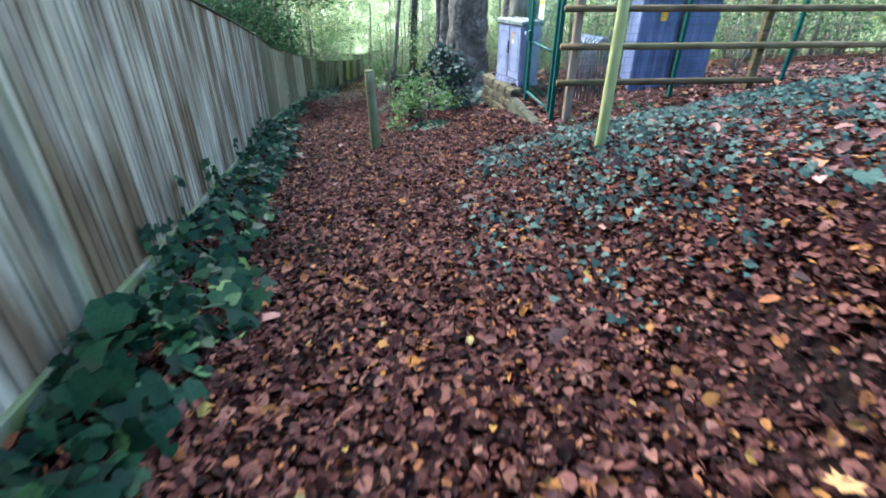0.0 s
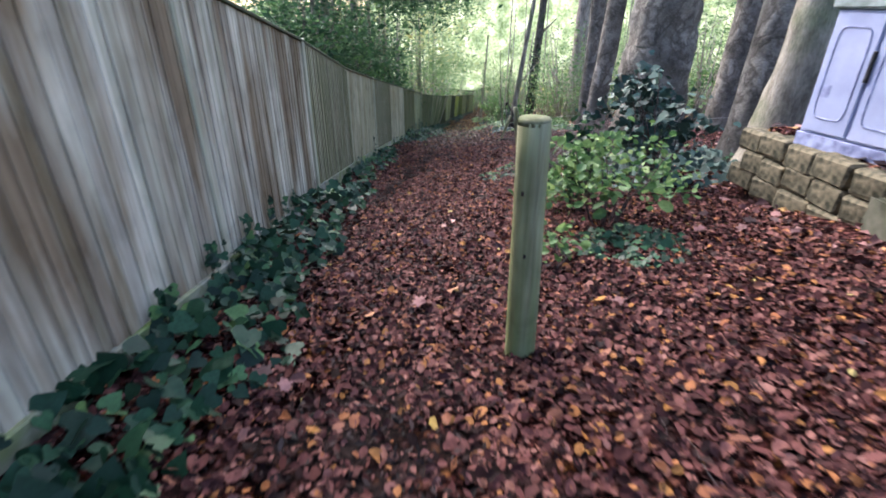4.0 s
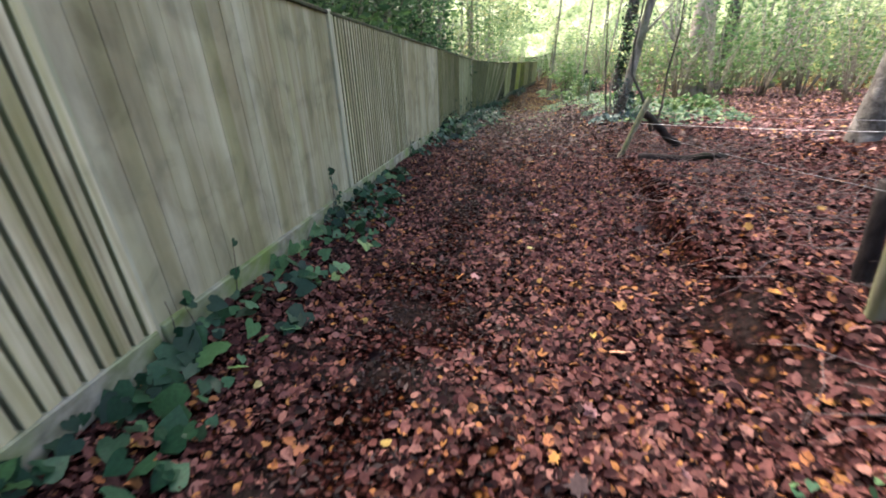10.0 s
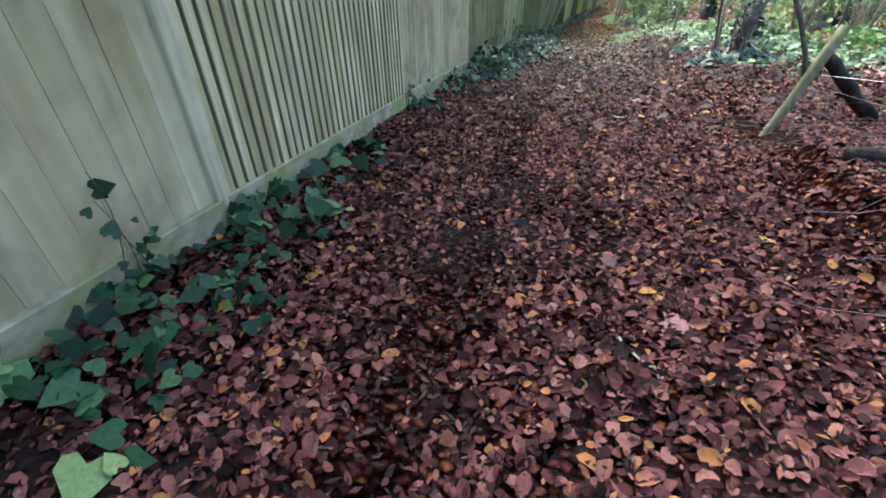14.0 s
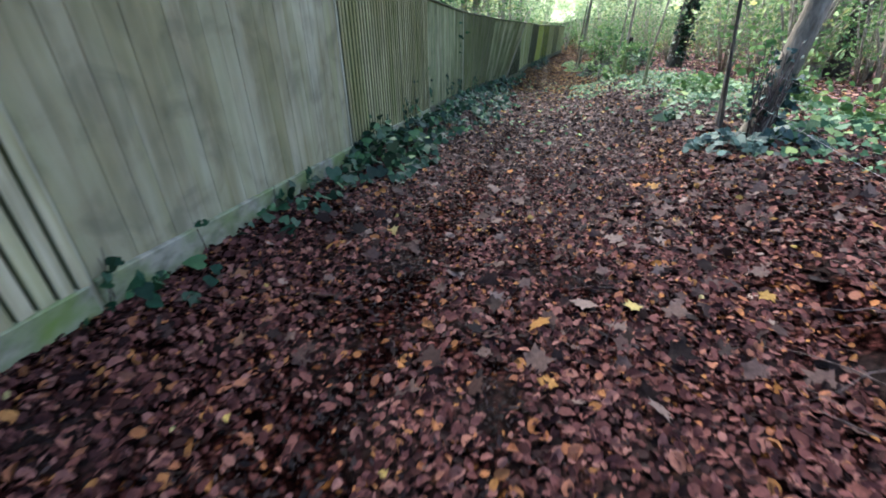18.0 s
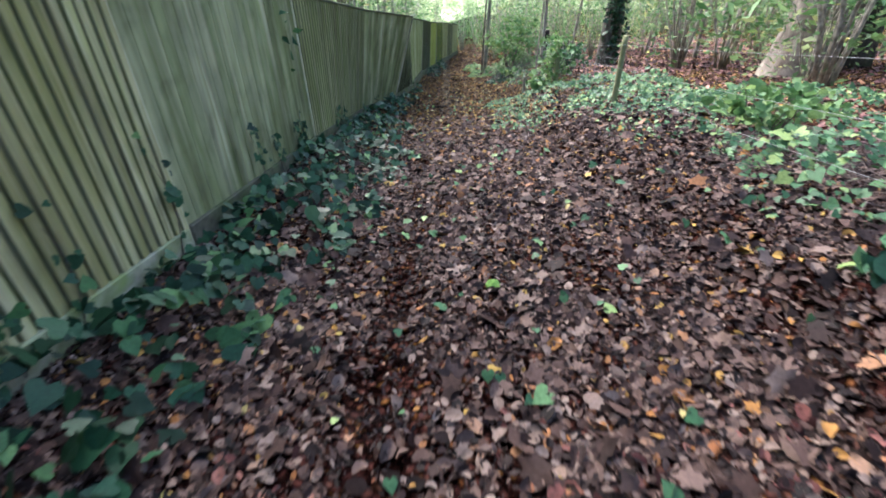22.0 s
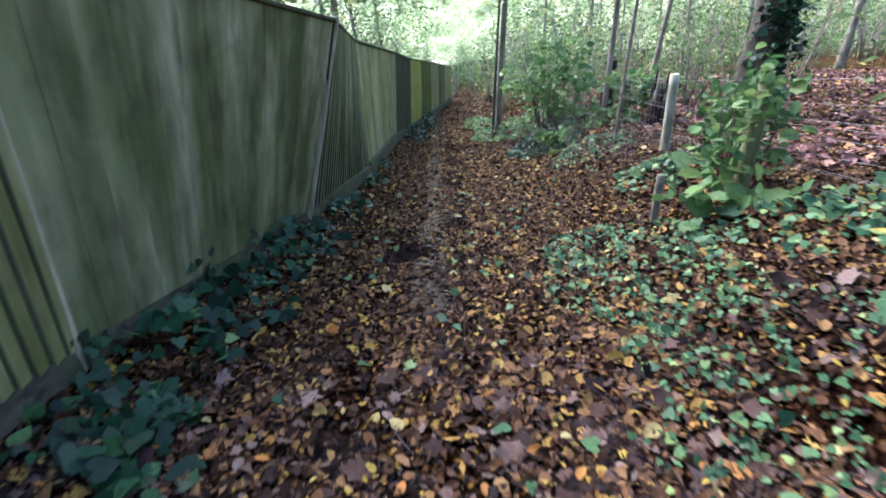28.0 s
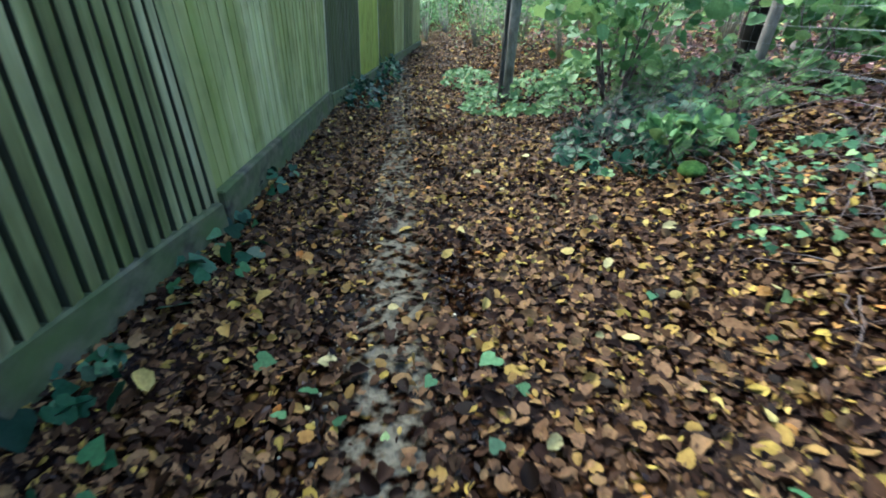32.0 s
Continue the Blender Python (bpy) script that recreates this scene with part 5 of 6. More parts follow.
def shrub(label, x, y, parts, name="shrub", group="", turn=0.0, scale=1.0, lift=0.0):
    root = thing(name, pose(x, y, at(x, y) + lift, 0, 0, turn) @ Matrix.Scale(scale, 4), label, "shrub", group)
    part_mesh("branchwork", parts[0], root)
    part_mesh("foliage", parts[1], root)
    return root


shrub("light green bush with broad leaves beside a post", 2.018, 1.101, shrub_parts(3, 0.9, 1.15, 620, 0.072, lime_leaf, OVAL, 12), "bush")
shrub("dark ivy-covered stump with small leaves", 1.854, 1.819, shrub_parts(4, 1.11, 0.4, 420, 0.062, ivy_dark, IVY, 6), "bush")
shrub("yellowing low bush at a post's foot", 1.367, -0.04, shrub_parts(6, 0.31, 0.35, 60, 0.062, lime_leaf, OVAL, 6), "bush")
shrub("dark twiggy bush with blue-green ivy", 3.004, 2.526, shrub_parts(7, 1.5, 1.15, 700, 0.08, ivy_teal, IVY, 20), "bush")
shrub("light green leafy spray by the path", 1.633, 2.084, shrub_parts(8, 0.44, 0.53, 90, 0.075, lime_leaf, OVAL, 7), "bush")
shrub("tall green bramble climbing a broken stake", 2.3, 29.9, shrub_parts(9, 1.05, 0.8, 260, 0.10, lime_leaf, OVAL, 9), "bush")
shrub("bramble spray with broad pale green leaves", 1.85, 29.4, shrub_parts(10, 0.4, 0.9, 40, 0.17, lime_leaf, OVAL, 5), "bush")
shrub("pale green leafy sapling", 2.9, 31.0, shrub_parts(11, 0.9, 0.8, 150, 0.13, green_low, OVAL, 8), "bush")
shrub("light green sapling with drooping leaves", 2.0, 36.4, shrub_parts(12, 1.9, 1.4, 520, 0.13, lime_leaf, OVAL, 9), "bush")
shrub("green laurel-like bush in the wood", 3.4, 35.3, shrub_parts(13, 0.9, 1.4, 420, 0.14, lime_leaf, OVAL, 10), "bush")
shrub("low green plant tuft on the bank", 1.75, 34.3, shrub_parts(14, 0.35, 0.6, 120, 0.10, lime_leaf, OVAL, 6), "bush")
shrub("broad-leaved green plant by the wire fence", 2.9, 22.4, shrub_parts(15, 0.5, 1.0, 200, 0.10, lime_leaf, OVAL, 8), "bush")
shrub("ferny green plant in the wood", 4.2, 18.3, shrub_parts(16, 0.5, 1.3, 300, 0.11, lime_leaf, OVAL, 10), "bush")
shrub("green bramble beside a leaning trunk", 2.9, 19.0, shrub_parts(17, 1.1, 1.0, 260, 0.09, lime_leaf, OVAL, 9), "bush")
shrub("bushy ivy at the foot of a leaning trunk", 2.15, 17.2, shrub_parts(18, 1.1, 0.35, 90, 0.05, ivy_teal, IVY, 16), "bush")

UNDER = [shrub_parts(200 + k, 2.4 + 0.5 * k, 2.6, 680, 0.13, (wood_leaf, lime_leaf, wood_leaf, lime_leaf)[k], SPRAY, 9, 0.05, stem_mat) for k in range(4)]
count = 0
while count < 230:
    x, y = rng.uniform(3.0, 34), rng.uniform(2, 68)
    if (x < 5.6 and y < 32) or (x < 7.5 and y < 18) or (y < 14 and x < 10.5) or x < 0.06 * (y - 34) + 2.6 or not free(x, y, 0.9):
        continue
    shrub("yellow-green understorey shrub in the wood", x, y, UNDER[rng.randrange(4)], group="understorey shrubs", turn=rng.uniform(0, 360), scale=rng.uniform(0.8, 1.4))
    count += 1
for x, y, k, s in ((1.9, 47, 3, 0.8), (2.6, 44, 3, 0.8), (2.8, 41, 1, 0.7), (2.8, 51, 0, 1.0), (3.6, 48, 2, 1.2), (3.6, 54, 3, 1.2), (-1.6, 61, 3, 0.9), (-0.4, 63, 1, 1.0), (0.9, 61.5, 3, 0.9), (2.2, 62.5, 1, 1.1), (-3.0, 63, 3, 1.0), (0.2, 66, 1, 1.4), (-1.8, 67, 3, 1.4), (2.4, 67, 1, 1.4), (3.6, 39.6, 1, 0.8), (4.4, 38.4, 3, 0.7), (5.6, 40, 0, 0.9), (2.3, 39.4, 3, 0.55), (3.0, 37.6, 1, 0.6), (4.9, 36.2, 3, 0.6), (5.8, 37.4, 1, 0.8), (6.6, 35.6, 3, 0.7), (2.0, 42.6, 1, 0.6), (4.6, 42.4, 3, 0.9)):
    shrub("pale green hedge shrub closing in on the path", x, y, UNDER[k], group="shrubs by the lower path", turn=40 * x, scale=s)

YEW = [shrub_parts(300 + k, 4.2, 2.8, 2600, 0.16, yew_leaf, SPRAY, 8, 0.1) for k in range(3)]
y = -13.0
while y < 56:
    x = float(fence_x(y)) - rng.uniform(2.3, 3.0)
    if 4.6 < y < 11.8:
        y = 11.8
        continue
    if y > 29.5:
        shrub("light yellow-green tree behind the fence", x, y, UNDER[rng.randrange(4)], "leafy_tree", "light trees behind the lower fence", rng.uniform(0, 360), rng.uniform(0.95, 1.35))
        y += rng.uniform(1.1, 1.7)
        continue
    shrub("dark evergreen tree behind the fence", x, y, YEW[rng.randrange(3)], "evergreen_tree", "evergreens behind the fence", rng.uniform(0, 360), rng.uniform(0.85, 1.3) if not 29 < y < 48 else rng.uniform(0.65, 0.8))
    y += rng.uniform(1.3, 2.0)
y = 18.5
while y < 34:
    shrub("tall dark evergreen tree behind the fence", float(fence_x(y)) - rng.uniform(4.6, 5.4), y, YEW[rng.randrange(3)], "evergreen_tree", "evergreens behind the fence", rng.uniform(0, 360), rng.uniform(1.5, 1.8))
    y += rng.uniform(2.6, 3.4)
for y, s in ((1.5, 1.5), (13.0, 1.6), (17, 1.6), (24, 1.5), (-6, 1.6), (34, 1.3), (41, 1.3)):
    tree("tree with dark trunk behind the fence", float(fence_x(y)) - 1.9, y, YOUNG[2][0], crown_mesh("crown", (0.5, 0, 4.2), (2.2, 2.2, 1.3), 1300, 0.17, wood_leaf if y > 20 else yew_leaf, int(400 + y), 22), turn=0, scale=s)

for y, reach, high in ((12.6, 2.4, 4.6), (15.0, 2.9, 5.0), (18.6, 2.6, 4.8)):
    tree("dark evergreen reaching over the fence with drooping boughs", float(fence_x(y)) - 2.2, y, YOUNG[2][0], crown_mesh("crown", (reach, 0, high), (2.0, 1.8, 0.7), 2400, 0.13, yew_leaf, int(600 + y), 34, SPRAY, 0.15), "evergreen_tree", scale=1.1)

for y in (33.5, 37.0, 40.0, 43.0, 47.0):
    tree("yellow-green tree hanging over the end of the fence", float(fence_x(y)) - 1.7, y, YOUNG[0][0], crown_mesh("crown", (0.9, 0, 4.3), (1.7, 1.7, 1.5), 1300, 0.12, (wood_leaf, lime_leaf)[int(y) % 2], int(700 + y), 24))

# canopy added overhead, out of view, to darken the lower path and fence
for y, x in ((19.0, -4.2), (23.5, -4.6), (27.5, -4.3), (31.5, -4.8), (36.0, -4.5), (40.5, -4.6)):
    tree("tall tree behind the fence, its unseen crown added to shade the path", x, y, YOUNG[5][0], crown_mesh("crown", (3.0, 0, 7.6), (3.2, 3.0, 1.2), 330, 0.2, wood_leaf, int(500 + y), 26), scale=1.0)


# ---- posts and wires beside the path ----
def round_post(label, x, y, r, h, mat, lean=(0, 0), seed=0, name="post", rough=0.05, low=-0.2, cut=0.0, category="post"):
    root = thing(name, pose(x, y, at(x, y)), label, category)
    pts = [(lean[0] * z, lean[1] * z, z) for z in np.linspace(low, h, 9)]
    v, f = tube_arrays(pts, [r * (1.04 - 0.012 * i) for i in range(9)], 16, rough, seed)
    me = join_tubes("shaft", [(v, f)], mat)
    part_mesh("shaft", me, root)
    return root


bollard = round_post("round green-stained timber post standing in the path", 0.942, -1.421, 0.078, 1.24, bollard_mat, (-0.02, 0.0), 2, "timber_post", 0.04)
cap_v, cap_f = tube_arrays([(-0.026, 0, 1.225), (-0.026, 0, 1.245), (-0.026, 0, 1.255)], [0.0725, 0.0725, 0.064], 18, 0.03, 5)
part_mesh("top", join_tubes("top", [(cap_v, cap_f)], bollard_mat), bollard, m=None, label="worn mossy flat top")
for k, (a, z) in enumerate(((4.5, 0.62), (4.15, 0.93))):
    part("knot", boxed(-0.007, 0.007, -0.003, 0.003, -0.012, 0.012, 0.0025), log_mat, bollard).matrix_local = pose(0.078 * math.cos(a) - 0.02 * z, 0.078 * math.sin(a), z, 0, 0, math.degrees(a) + 90)
round_post("pale yellow-green wooden pole standing among ivy", 3.013, -5.129, 0.048, 2.3, pole_mat, (0.0, 0.0), 4, "wooden_pole", 0.02, category="pole")
round_post("weathered greenish fence stake", 1.63, 6.78, 0.045, 1.0, stake_mat, (-0.13, 0.0), 6, "fence_stake", 0.1)
round_post("blackened broken stake in red leaves", 1.80, 7.2, 0.05, 0.55, log_mat, (-0.10, 0.05), 7, "fence_stake", 0.2)
round_post("mossy timber fence stake leaning over", 1.54, 12.85, 0.045, 0.85, stake_mat, (0.42, 0.35), 8, "fence_stake", 0.12)
round_post("thin grey timber fence stake", 2.14, 18.45, 0.022, 0.9, grey_bark, (-0.10, 0), 10, "fence_stake", 0.15)
round_post("pale green-grey fence stake", 2.27, 25.2, 0.042, 1.0, bollard_mat, (0.03, 0), 11, "fence_stake", 0.05)
round_post("broken stake overgrown with brambles", 2.30, 29.75, 0.06, 0.95, bollard_mat, (0, 0), 12, "fence_stake", 0.15)
round_post("short frayed pale stump of a stake", 1.50, 29.55, 0.03, 0.42, grey_bark, (0, 0), 13, "fence_stake", 0.3)
round_post("pale lichen-covered fence stake", 2.62, 31.95, 0.06, 0.95, pale_stake, (-0.02, 0), 14, "fence_stake", 0.08)
old_stump = round_post("rotten black tree stump with a splintered top", 3.5, 34.3, 0.17, 0.42, log_mat, (0, 0), 15, "stump", 0.45, category="stump")
stump_rng = random.Random(31)
for k in range(11):
    a, w = 0.57 * k, stump_rng.uniform(0.05, 0.14)
    tip = (1.3 * w * math.cos(a) + 0.05, 1.3 * w * math.sin(a), stump_rng.uniform(0.5, 0.95))
    part_mesh("splinter", join_tubes("splinter", [tube_arrays(bent((w * math.cos(a), w * math.sin(a), 0.3), tip, 3, 0, 0.02, stump_rng), [0.045, 0.04, 0.025, 0.008], 6, 0.3, k)], log_mat if k % 3 else pale_bark), old_stump)
round_post("dark splintered stump in the wood", 3.15, 36.0, 0.12, 1.1, log_mat, (0.03, 0), 16, "stump", 0.4, category="stump")
round_post("thin white plastic electric-fence stake", 4.0, 8.2, 0.012, 0.55, white_rope, (0.12, 0), 17, "fence_stake", 0.0)


def wire(label, pts, r, mat, name="fence_wire"):
    tubes = []
    for a, b in zip(pts[:-1], pts[1:]):
        tubes.append(tube_arrays(bent(a, b, 6, 0.03), [r] * 7, 5))
    return tagged(new(name, join_tubes(name, tubes, mat)), label, "wire")


def on(x, y, h):
    return (x, y, at(x, y) + h)


for h in (0.92, 0.60):
    wire("thin grey wire strung between stakes", [on(1.6, 6.78, h), on(1.8, 12.95, h - 0.2), on(2.10, 18.4, h - 0.05)], 0.0012, wire_mat)
wire("white electric-fence rope strung past the beeches", [on(1.55, 6.8, 0.78), on(4.0, 8.2, 0.5), on(6.0, 9.6, 0.62)], 0.002, white_rope, "fence_rope")
wire("white electric-fence rope strung low past the beeches", [on(1.8, 12.95, 0.5), on(4.0, 8.2, 0.28), on(8.0, 6.4, 0.4)], 0.002, white_rope, "fence_rope")
for h in (0.88, 0.55, 0.25):
    wire("galvanised wire along the path-side fence", [on(1.92, 17.8, h), on(2.25, 25.2, h), on(2.60, 31.95, h), on(3.6, 40, h)], 0.0014, wire_mat)
    wire("rusty wire sagging over the bank", [on(1.6, 6.85, 0.6 * h), on(2.4, 3.0, 0.8 * h)], 0.0012, wire_mat)


def stock_net(p0, p1, high, gap):
    """Square woven stock netting between two stakes."""
    tubes = []
    for k in range(6):
        h = 0.08 + high * k / 5
        tubes.append(tube_arrays(bent(on(*p0, h), on(*p1, h), 5), [0.0014] * 6, 4))
    n = int(math.hypot(p1[0] - p0[0], p1[1] - p0[1]) / gap)
    for i in range(n + 1):
        x, y = p0[0] + (p1[0] - p0[0]) * i / n, p0[1] + (p1[1] - p0[1]) * i / n
        tubes.append(tube_arrays([on(x, y, 0.05), on(x, y, 0.5), on(x, y, 0.08 + high)], [0.0014] * 3, 4))
    tagged(new("stock_netting", join_tubes("stock_netting", tubes, wire_mat)), "galvanised square stock netting between stakes", "wire netting")


stock_net((2.62, 31.95), (3.0, 36.2), 0.75, 0.15)
stock_net((2.27, 25.2), (2.62, 31.9), 0.6, 0.3)


# ---- the fenced yard ----
def stone_wall():
    root = thing("retaining_wall", YARD, "low mossy retaining wall of squared stone blocks", "wall", kind="structure")
    root.name = "wall_retaining"
    rng = random.Random(8)
    meshes = []
    for k in range(4):
        bm = boxed(-0.14, 0.14, -0.20, 0.20, -0.115, 0.115, 0.03)
        for v in bm.verts:
            v.co += Vector((rng.uniform(-1, 1), rng.uniform(-1, 1), rng.uniform(-1, 1))) * 0.012
        me = bpy.data.meshes.new("stone")
        bm.to_mesh(me)
        bm.free()
        me.materials.append(stone_mat)
        meshes.append(me)
    for row in range(3):
        y = 1.26 - 0.13 * (row % 2)
        while y > -0.42:
            w = rng.uniform(0.8, 1.15)
            z = 0.43 + 0.225 * row
            m = pose(float(wall_x(y)) + 0.10, y, z + 0.02 * rng.uniform(-1, 1), rng.uniform(-2, 2), rng.uniform(-2, 2), 8 + rng.uniform(-5, 5)) @ Matrix.Diagonal((1, w, 1, 1))
            part_mesh("stone", meshes[rng.randrange(4)], root, m)
            y -= 0.41 * w
    return root


stone_wall()


def concrete_kerb():
    root = thing("kerb_wall", YARD, "mossy concrete edging wall in front of the gate", "wall")
    bm = bmesh.new()
    y0, y1 = -0.46, -3.5
    x0, x1 = float(wall_x(y0)), float(wall_x(y1))
    vs = []
    for x, y, zl, zh in ((x0, y0, 0.3, 0.85), (x1, y1, 0.6, 0.97)):
        vs.append([bm.verts.new(c) for c in ((x - 0.02, y, zl), (x + 0.16, y, zl), (x + 0.16, y, zh), (x - 0.02, y, zh))])
    a, b = vs
    bm.faces.new(a)
    bm.faces.new(b[::-1])
    for i in range(4):
        j = (i + 1) % 4
        bm.faces.new((a[j], a[i], b[i], b[j]))
    bmesh.ops.recalc_face_normals(bm, faces=bm.faces)
    bmesh.ops.bevel(bm, geom=list(bm.edges), offset=0.02, segments=2, affect='EDGES')
    part("slab", bm, concrete_mat, root)


concrete_kerb()


def cabinet():
    """Street cabinet on the wall, its two doors towards the path."""
    ax, ay, bx, by = 4.20, 0.66, 4.47, -0.28
    w = math.hypot(bx - ax, by - ay)
    turn = math.degrees(math.atan2(by - ay, bx - ax))
    root = thing("utility_cabinet", YARD @ pose(ax + 0.02, ay, 1.02, 0, 0, turn), "lilac-grey painted metal utility cabinet with two doors", "cabinet")
    h, d = 1.20, 0.48
    part("plinth", boxed(-0.01, w + 0.01, -0.01, d + 0.01, -0.03, 0.10, 0.006), lilac_dark, root, "scuffed plinth")
    part("body", boxed(0, w, 0.012, d, 0.10, h, 0.012), lilac_mat, root)
    part("cap", boxed(-0.04, w + 0.04, -0.04, d + 0.04, h, h + 0.10, 0.02), cap_grey, root, "grey lichen-covered cap")
    for k in range(2):
        x0, x1 = 0.03 + k * (w - 0.03) / 2, k * (w - 0.03) / 2 + (w - 0.03) / 2
        door = part("door", boxed(x0 + 0.006, x1, -0.012, 0.008, 0.13, h - 0.03, 0.005), lilac_mat, root)
        # raised rounded panel outline
        cx, cz, hw, hh = (x0 + x1) / 2, 0.66, 0.155, 0.40
        ring = []
        for i in range(33):
            a = 2 * math.pi * i / 32
            c, s = math.cos(a), math.sin(a)
            ring.append((cx + hw * math.copysign(abs(c) ** 0.35, c), -0.013, cz + hh * math.copysign(abs(s) ** 0.25, s)))
        part_mesh("moulding", join_tubes("moulding", [tube_arrays(ring, [0.007] * 33, 6, close=False)], lilac_dark), door)
    part("handle", boxed(w / 2 - 0.015, w / 2 + 0.02, -0.035, -0.008, 0.62, 0.88, 0.006), black_mat, root, "dark lever handle")
    part("scrape", boxed(0.12, 0.20, -0.0145, -0.0125, 0.45, 0.56, 0.0), lilac_dark, root, "patch of scraped paint")
    sign = part("warning_label", boxed(w / 2 + 0.07, w / 2 + 0.17, -0.016, -0.013, 0.90, 1.06, 0.0), amber_mat, root, "amber warning label")
    part("print", boxed(w / 2 + 0.09, w / 2 + 0.15, -0.018, -0.0165, 0.94, 1.0, 0.0), lilac_dark, sign)
    part("paper_label", boxed(w / 2 + 0.13, w / 2 + 0.20, -0.016, -0.013, 0.84, 0.92, 0.0), paper_mat, root, "faded pale label")
    litter_pos = np.array([(0.1 + 0.09 * i, 0.1 + 0.3 * ((i * 7) % 5) / 5, h + 0.11) for i in range(9)])
    rngc = np.random.default_rng(3)
    lv = leaf_mesh("dead_leaf", OVAL, litter_pos, np.full(9, 0.08), np.tile([0.1, 0.1, 1.0], (9, 1)), rngc.uniform(0, 6, 9), litter_red)
    part_mesh("litter", lv, root)


cabinet()


def bar(p0, p1, r, seg=8):
    return tube_arrays([p0, tuple((a + b) / 2 for a, b in zip(p0, p1)), p1], [r] * 3, seg)


def wire_mesh(p0, p1, z0, z1, gap_x, gap_z, r, name, parent):
    """A sheet of welded mesh between two uprights."""
    tubes = []
    n = max(2, int(math.hypot(p1[0] - p0[0], p1[1] - p0[1]) / gap_x))
    for i in range(n + 1):
        x, y = p0[0] + (p1[0] - p0[0]) * i / n, p0[1] + (p1[1] - p0[1]) * i / n
        tubes.append(bar((x, y, z0), (x, y, z1), r, 4))
    m = int((z1 - z0) / gap_z)
    for k in range(m + 1):
        z = z0 + (z1 - z0) * k / m
        tubes.append(bar((*p0, z), (*p1, z), r, 4))
    part_mesh(name, join_tubes(name, tubes, mesh_mat), parent)


def yard_gate():
    root = thing("yard_gate", YARD, "dark green steel gate with wire mesh, closed", "gate")
    a, b = (4.42, -1.12), (4.36, -2.62)
    for i, p in enumerate((a, b)):
        part("stile", boxed(p[0] - 0.03, p[0] + 0.03, p[1] - 0.03, p[1] + 0.03, 1.06, 3.1, 0.005), green_paint, root)
    for z in (1.09, 2.05, 3.06):
        part_mesh("rail", join_tubes("rail", [bar((*a, z), (*b, z), 0.028)], green_paint), root)
    wire_mesh(a, b, 1.1, 3.05, 0.05, 0.1, 0.0025, "mesh_infill", root)
    lock = part("lock_box", boxed(4.33, 4.40, -1.26, -1.14, 2.05, 2.25, 0.01), green_paint, root)
    part_mesh("lever", join_tubes("lever", [tube_arrays([(4.33, -1.2, 2.2), (4.27, -1.2, 2.22), (4.25, -1.3, 2.2), (4.26, -1.36, 2.14)], [0.012] * 4, 8)], steel_mat), lock)
    note = part("notice", boxed(4.335, 4.34, -1.95, -1.72, 2.50, 2.80, 0), paper_mat, root, "white notice with yellow heading")
    part("heading", boxed(4.331, 4.3345, -1.94, -1.73, 2.73, 2.79, 0), amber_mat, note)
    for k in range(4):
        part("text_line", boxed(4.331, 4.3345, -1.92, -1.76 - 0.03 * (k % 2), 2.67 - 0.04 * k, 2.68 - 0.04 * k, 0), ink_mat, note)


yard_gate()


def yard_fence():
    root = thing("mesh_fence", YARD, "green welded-mesh security fence on steel posts", "fence")
    posts = [(4.45, -1.0), (4.62, -0.36), (4.95, 0.5), (5.3, 1.9)]
    for p in posts + [(4.36, -2.80)]:
        z = yard_at(*p)
        part("post", boxed(p[0] - 0.035, p[0] + 0.035, p[1] - 0.035, p[1] + 0.035, max(z, 0.4) - 0.1, 3.2, 0.006), green_paint, root)
    for p, q in zip(posts[:-1], posts[1:]):
        wire_mesh(p, q, 1.08, 3.1, 0.05, 0.1, 0.0025, "mesh_panel", root)
    side = [(4.40, -2.92), (6.4, -3.0), (8.4, -3.1), (10.4, -3.2), (12.6, -3.3)]
    for p in side[1:]:
        part("post", boxed(p[0] - 0.03, p[0] + 0.03, p[1] - 0.03, p[1] + 0.03, yard_at(*p) - 0.1, 3.3, 0.006), green_paint, root)
    for p, q in zip(side[:-1], side[1:]):
        wire_mesh(p, q, 1.15, 3.1, 0.07, 0.12, 0.0025, "mesh_panel", root)


yard_fence()


def rail_fence():
    root = thing("rail_fence", YARD, "half-round timber post-and-rail fence", "fence")
    xs = (4.50, 7.6, 10.8, 14.0)
    for k, x in enumerate(xs):
        y = -3.18 - 0.06 * (x - 4.5)
        part("post", boxed(x - 0.06, x + 0.06, y + 0.0, y + 0.10, yard_at(x, y) - 0.2, 2.95, 0.01), pinkwood_mat if k == 0 else rail_mat, root, "pinkish sawn timber post" if k == 0 else "")
    for k, z in enumerate((1.68, 2.22, 2.76)):
        x1 = 14.2 if k else 7.9
        pts = bent((4.22, -3.24, z), (x1, -3.24 - 0.06 * (x1 - 4.2), z - 0.005 * k), 10)
        part_mesh("rail", join_tubes("rail", [tube_arrays(pts, [0.052] * 11, 12, 0.06, 20 + k)], rail_mat), root)


rail_fence()


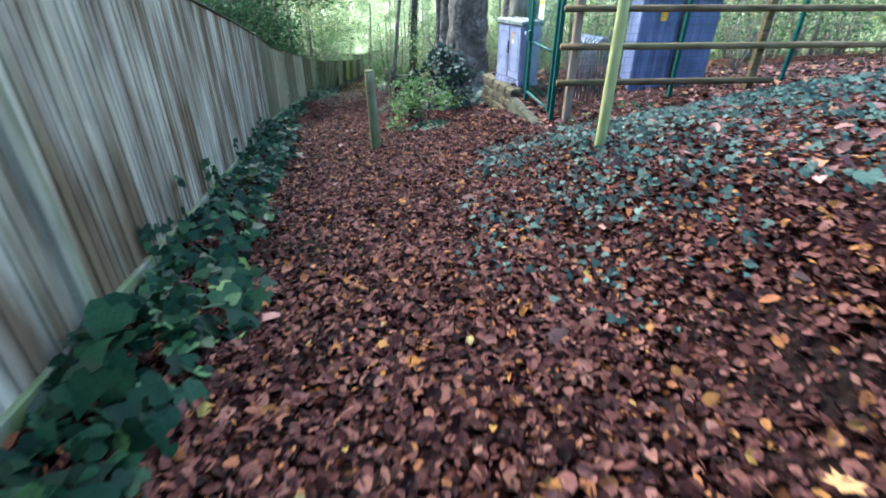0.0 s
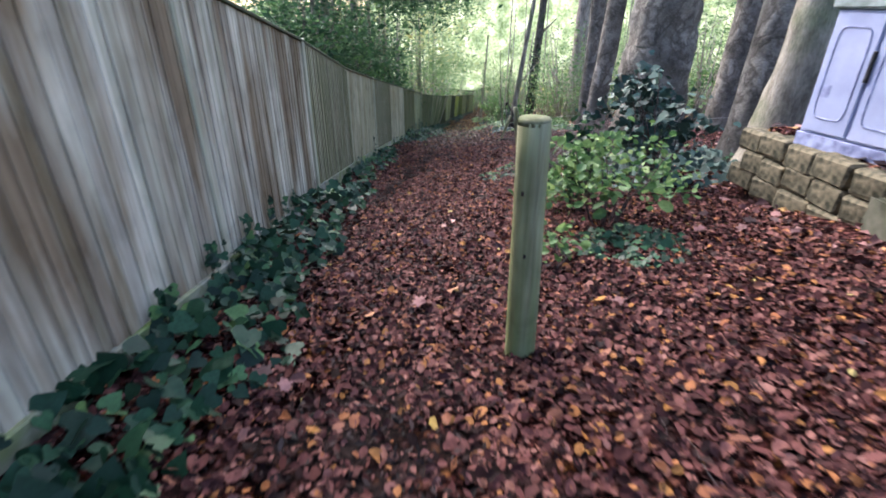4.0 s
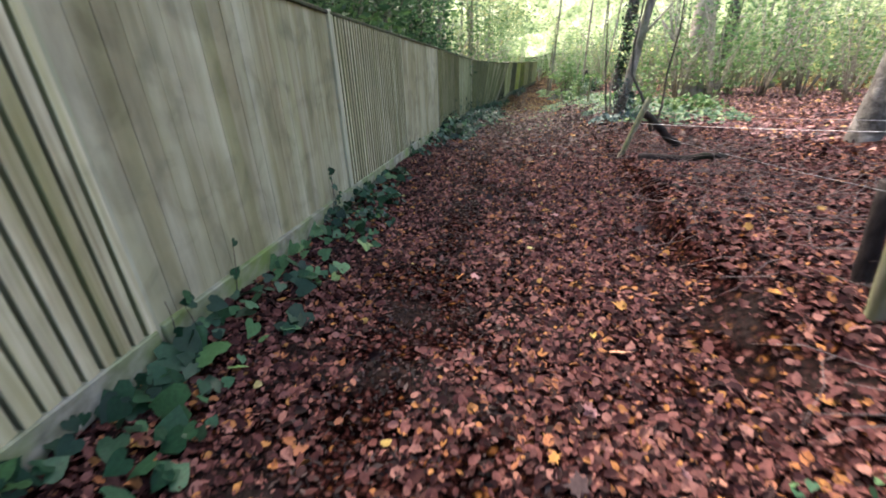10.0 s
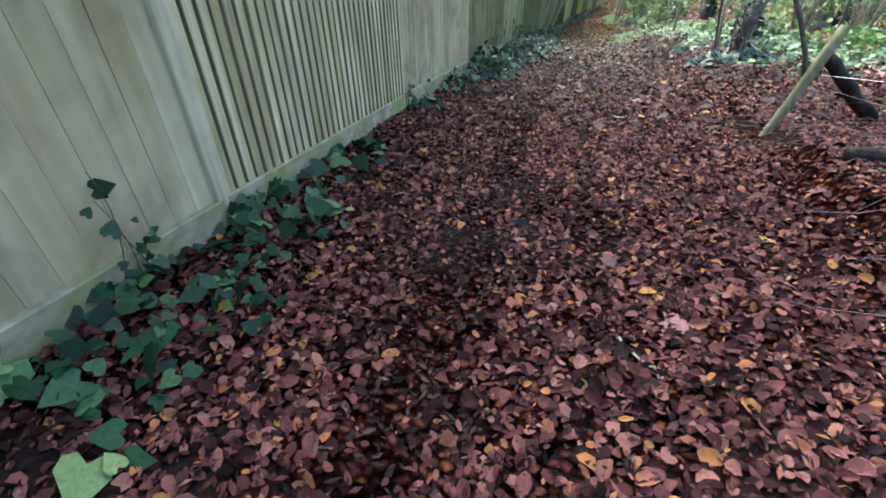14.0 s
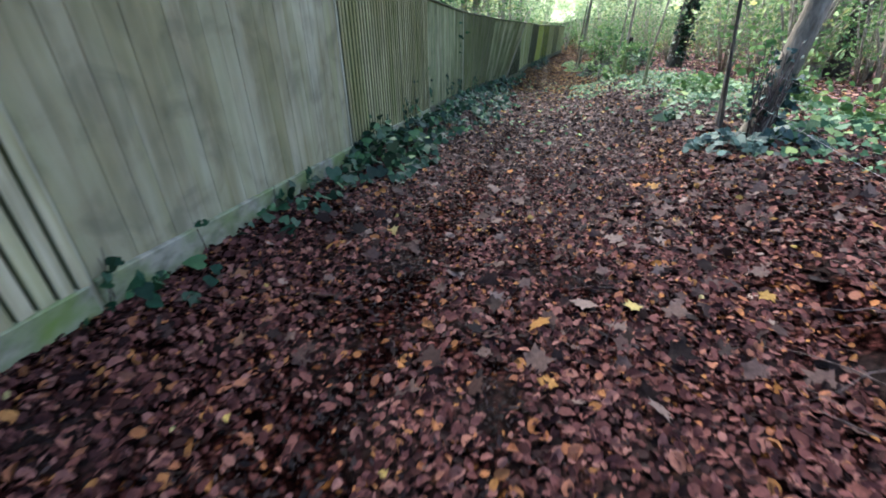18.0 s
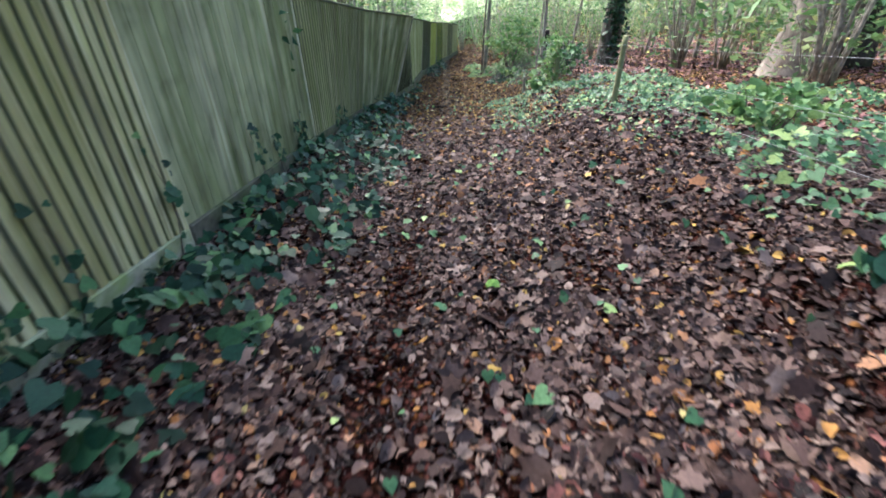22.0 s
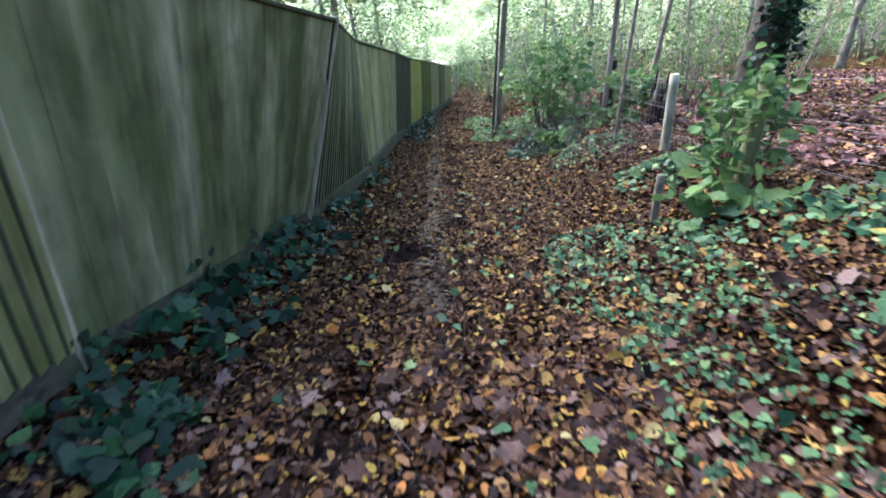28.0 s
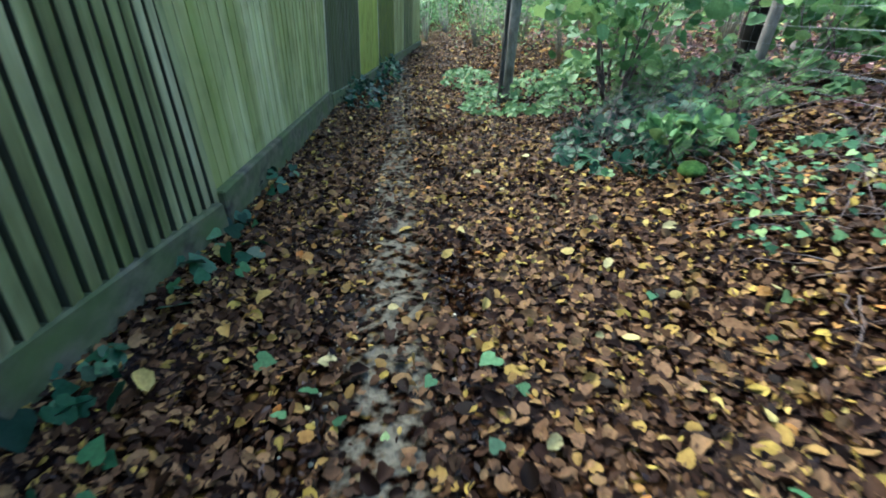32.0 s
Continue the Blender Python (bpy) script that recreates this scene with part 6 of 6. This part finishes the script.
def blue_store():
    root = thing("metal_store", YARD @ pose(6.6, -1.2, 1.05, 0, 0, -20), "blue-grey corrugated metal store behind the fence", "metal store")
    bm = bmesh.new()
    n, w, h = 28, 1.4, 1.75
    lo, hi = [], []
    for i in range(n + 1):
        x, y = w * i / n, 0.022 * (1 if (i // 2) % 2 else -1)
        lo.append(bm.verts.new((x, y, 0)))
        hi.append(bm.verts.new((x, y, h)))
    for i in range(n):
        bm.faces.new((lo[i], lo[i + 1], hi[i + 1], hi[i]))
    part("corrugated_front", bm, blue_mat, root)
    part("body", boxed(0, w, 0.03, 1.6, 0, h - 0.01, 0.01), blue_mat, root)
    part("roof", boxed(-0.05, w + 0.05, -0.08, 1.65, h, h + 0.06, 0.01), cap_grey, root)
    part("door_frame", boxed(0.72, 0.78, -0.06, -0.025, 0.02, h - 0.05, 0.004), black_mat, root)
    part("warning_label", boxed(0.35, 0.47, -0.04, -0.034, 1.35, 1.55, 0), amber_mat, root, "amber warning label")


blue_store()


def hoop_rack():
    root = thing("steel_hoops", YARD @ pose(5.35, -2.0, 1.04, 0, 0, 25), "row of bent galvanised steel hoops", "steel hoops")
    for k in range(8):
        y = 0.085 * k
        pts = [(0, y, 0), (0, y, 0.9)] + [(0.22 - 0.22 * math.cos(a), y, 0.9 + 0.24 * math.sin(a)) for a in np.linspace(0.3, math.pi - 0.3, 7)] + [(0.44, y, 0.9), (0.5, y, 0.0)]
        part_mesh("hoop", join_tubes("hoop", [tube_arrays(pts, [0.018] * len(pts), 8)], steel_mat), root)


hoop_rack()


# ---- moss cushions and stones on the path ----
for i, (x, y, r) in enumerate(((-0.1, 19.9, 0.05), (1.7, 34.1, 0.10))):
    bm = bmesh.new()
    bmesh.ops.create_icosphere(bm, subdivisions=3, radius=r)
    for v in bm.verts:
        v.co.z = v.co.z * 0.5
        v.co *= 1 + 0.25 * noise.noise(v.co * 30 + Vector((i, 0, 0)))
    ob = part("moss_cushion", bm, moss_mat, None, "", True)
    ob.location = (x, y, at(x, y) + 0.25 * r)
    tagged(ob, "bright green moss cushion among fallen leaves", "moss")


def pebbles():
    rng = random.Random(12)
    base = bmesh.new()
    bmesh.ops.create_icosphere(base, subdivisions=1, radius=1)
    tv = np.array([v.co[:] for v in base.verts])
    base.verts.ensure_lookup_table()
    tf = np.array([[v.index for v in f.verts] for f in base.faces])
    base.free()
    vs, fs = [], []
    for i in range(2600):
        y = rng.uniform(28, 41)
        x = -0.42 + rng.gauss(0, 0.13)
        r = rng.uniform(0.005, 0.013)
        vs.append(tv * np.array([r * rng.uniform(0.7, 1.3), r * rng.uniform(0.7, 1.3), r * 0.6]) + np.array([x, y, at(x, y) - 0.02 + 0.3 * r]))
        fs.append(tf + i * len(tv))
    chalk = plain_material("chalk_stones", (0.13, 0.115, 0.085), (0.27, 0.245, 0.195), 40, 0.9)
    tagged(new("chalk_stones", mesh_arrays("chalk_stones", np.concatenate(vs), np.concatenate(fs), chalk)), "pale chalk stones trodden into the path", "stones", kind="stuff")


pebbles()
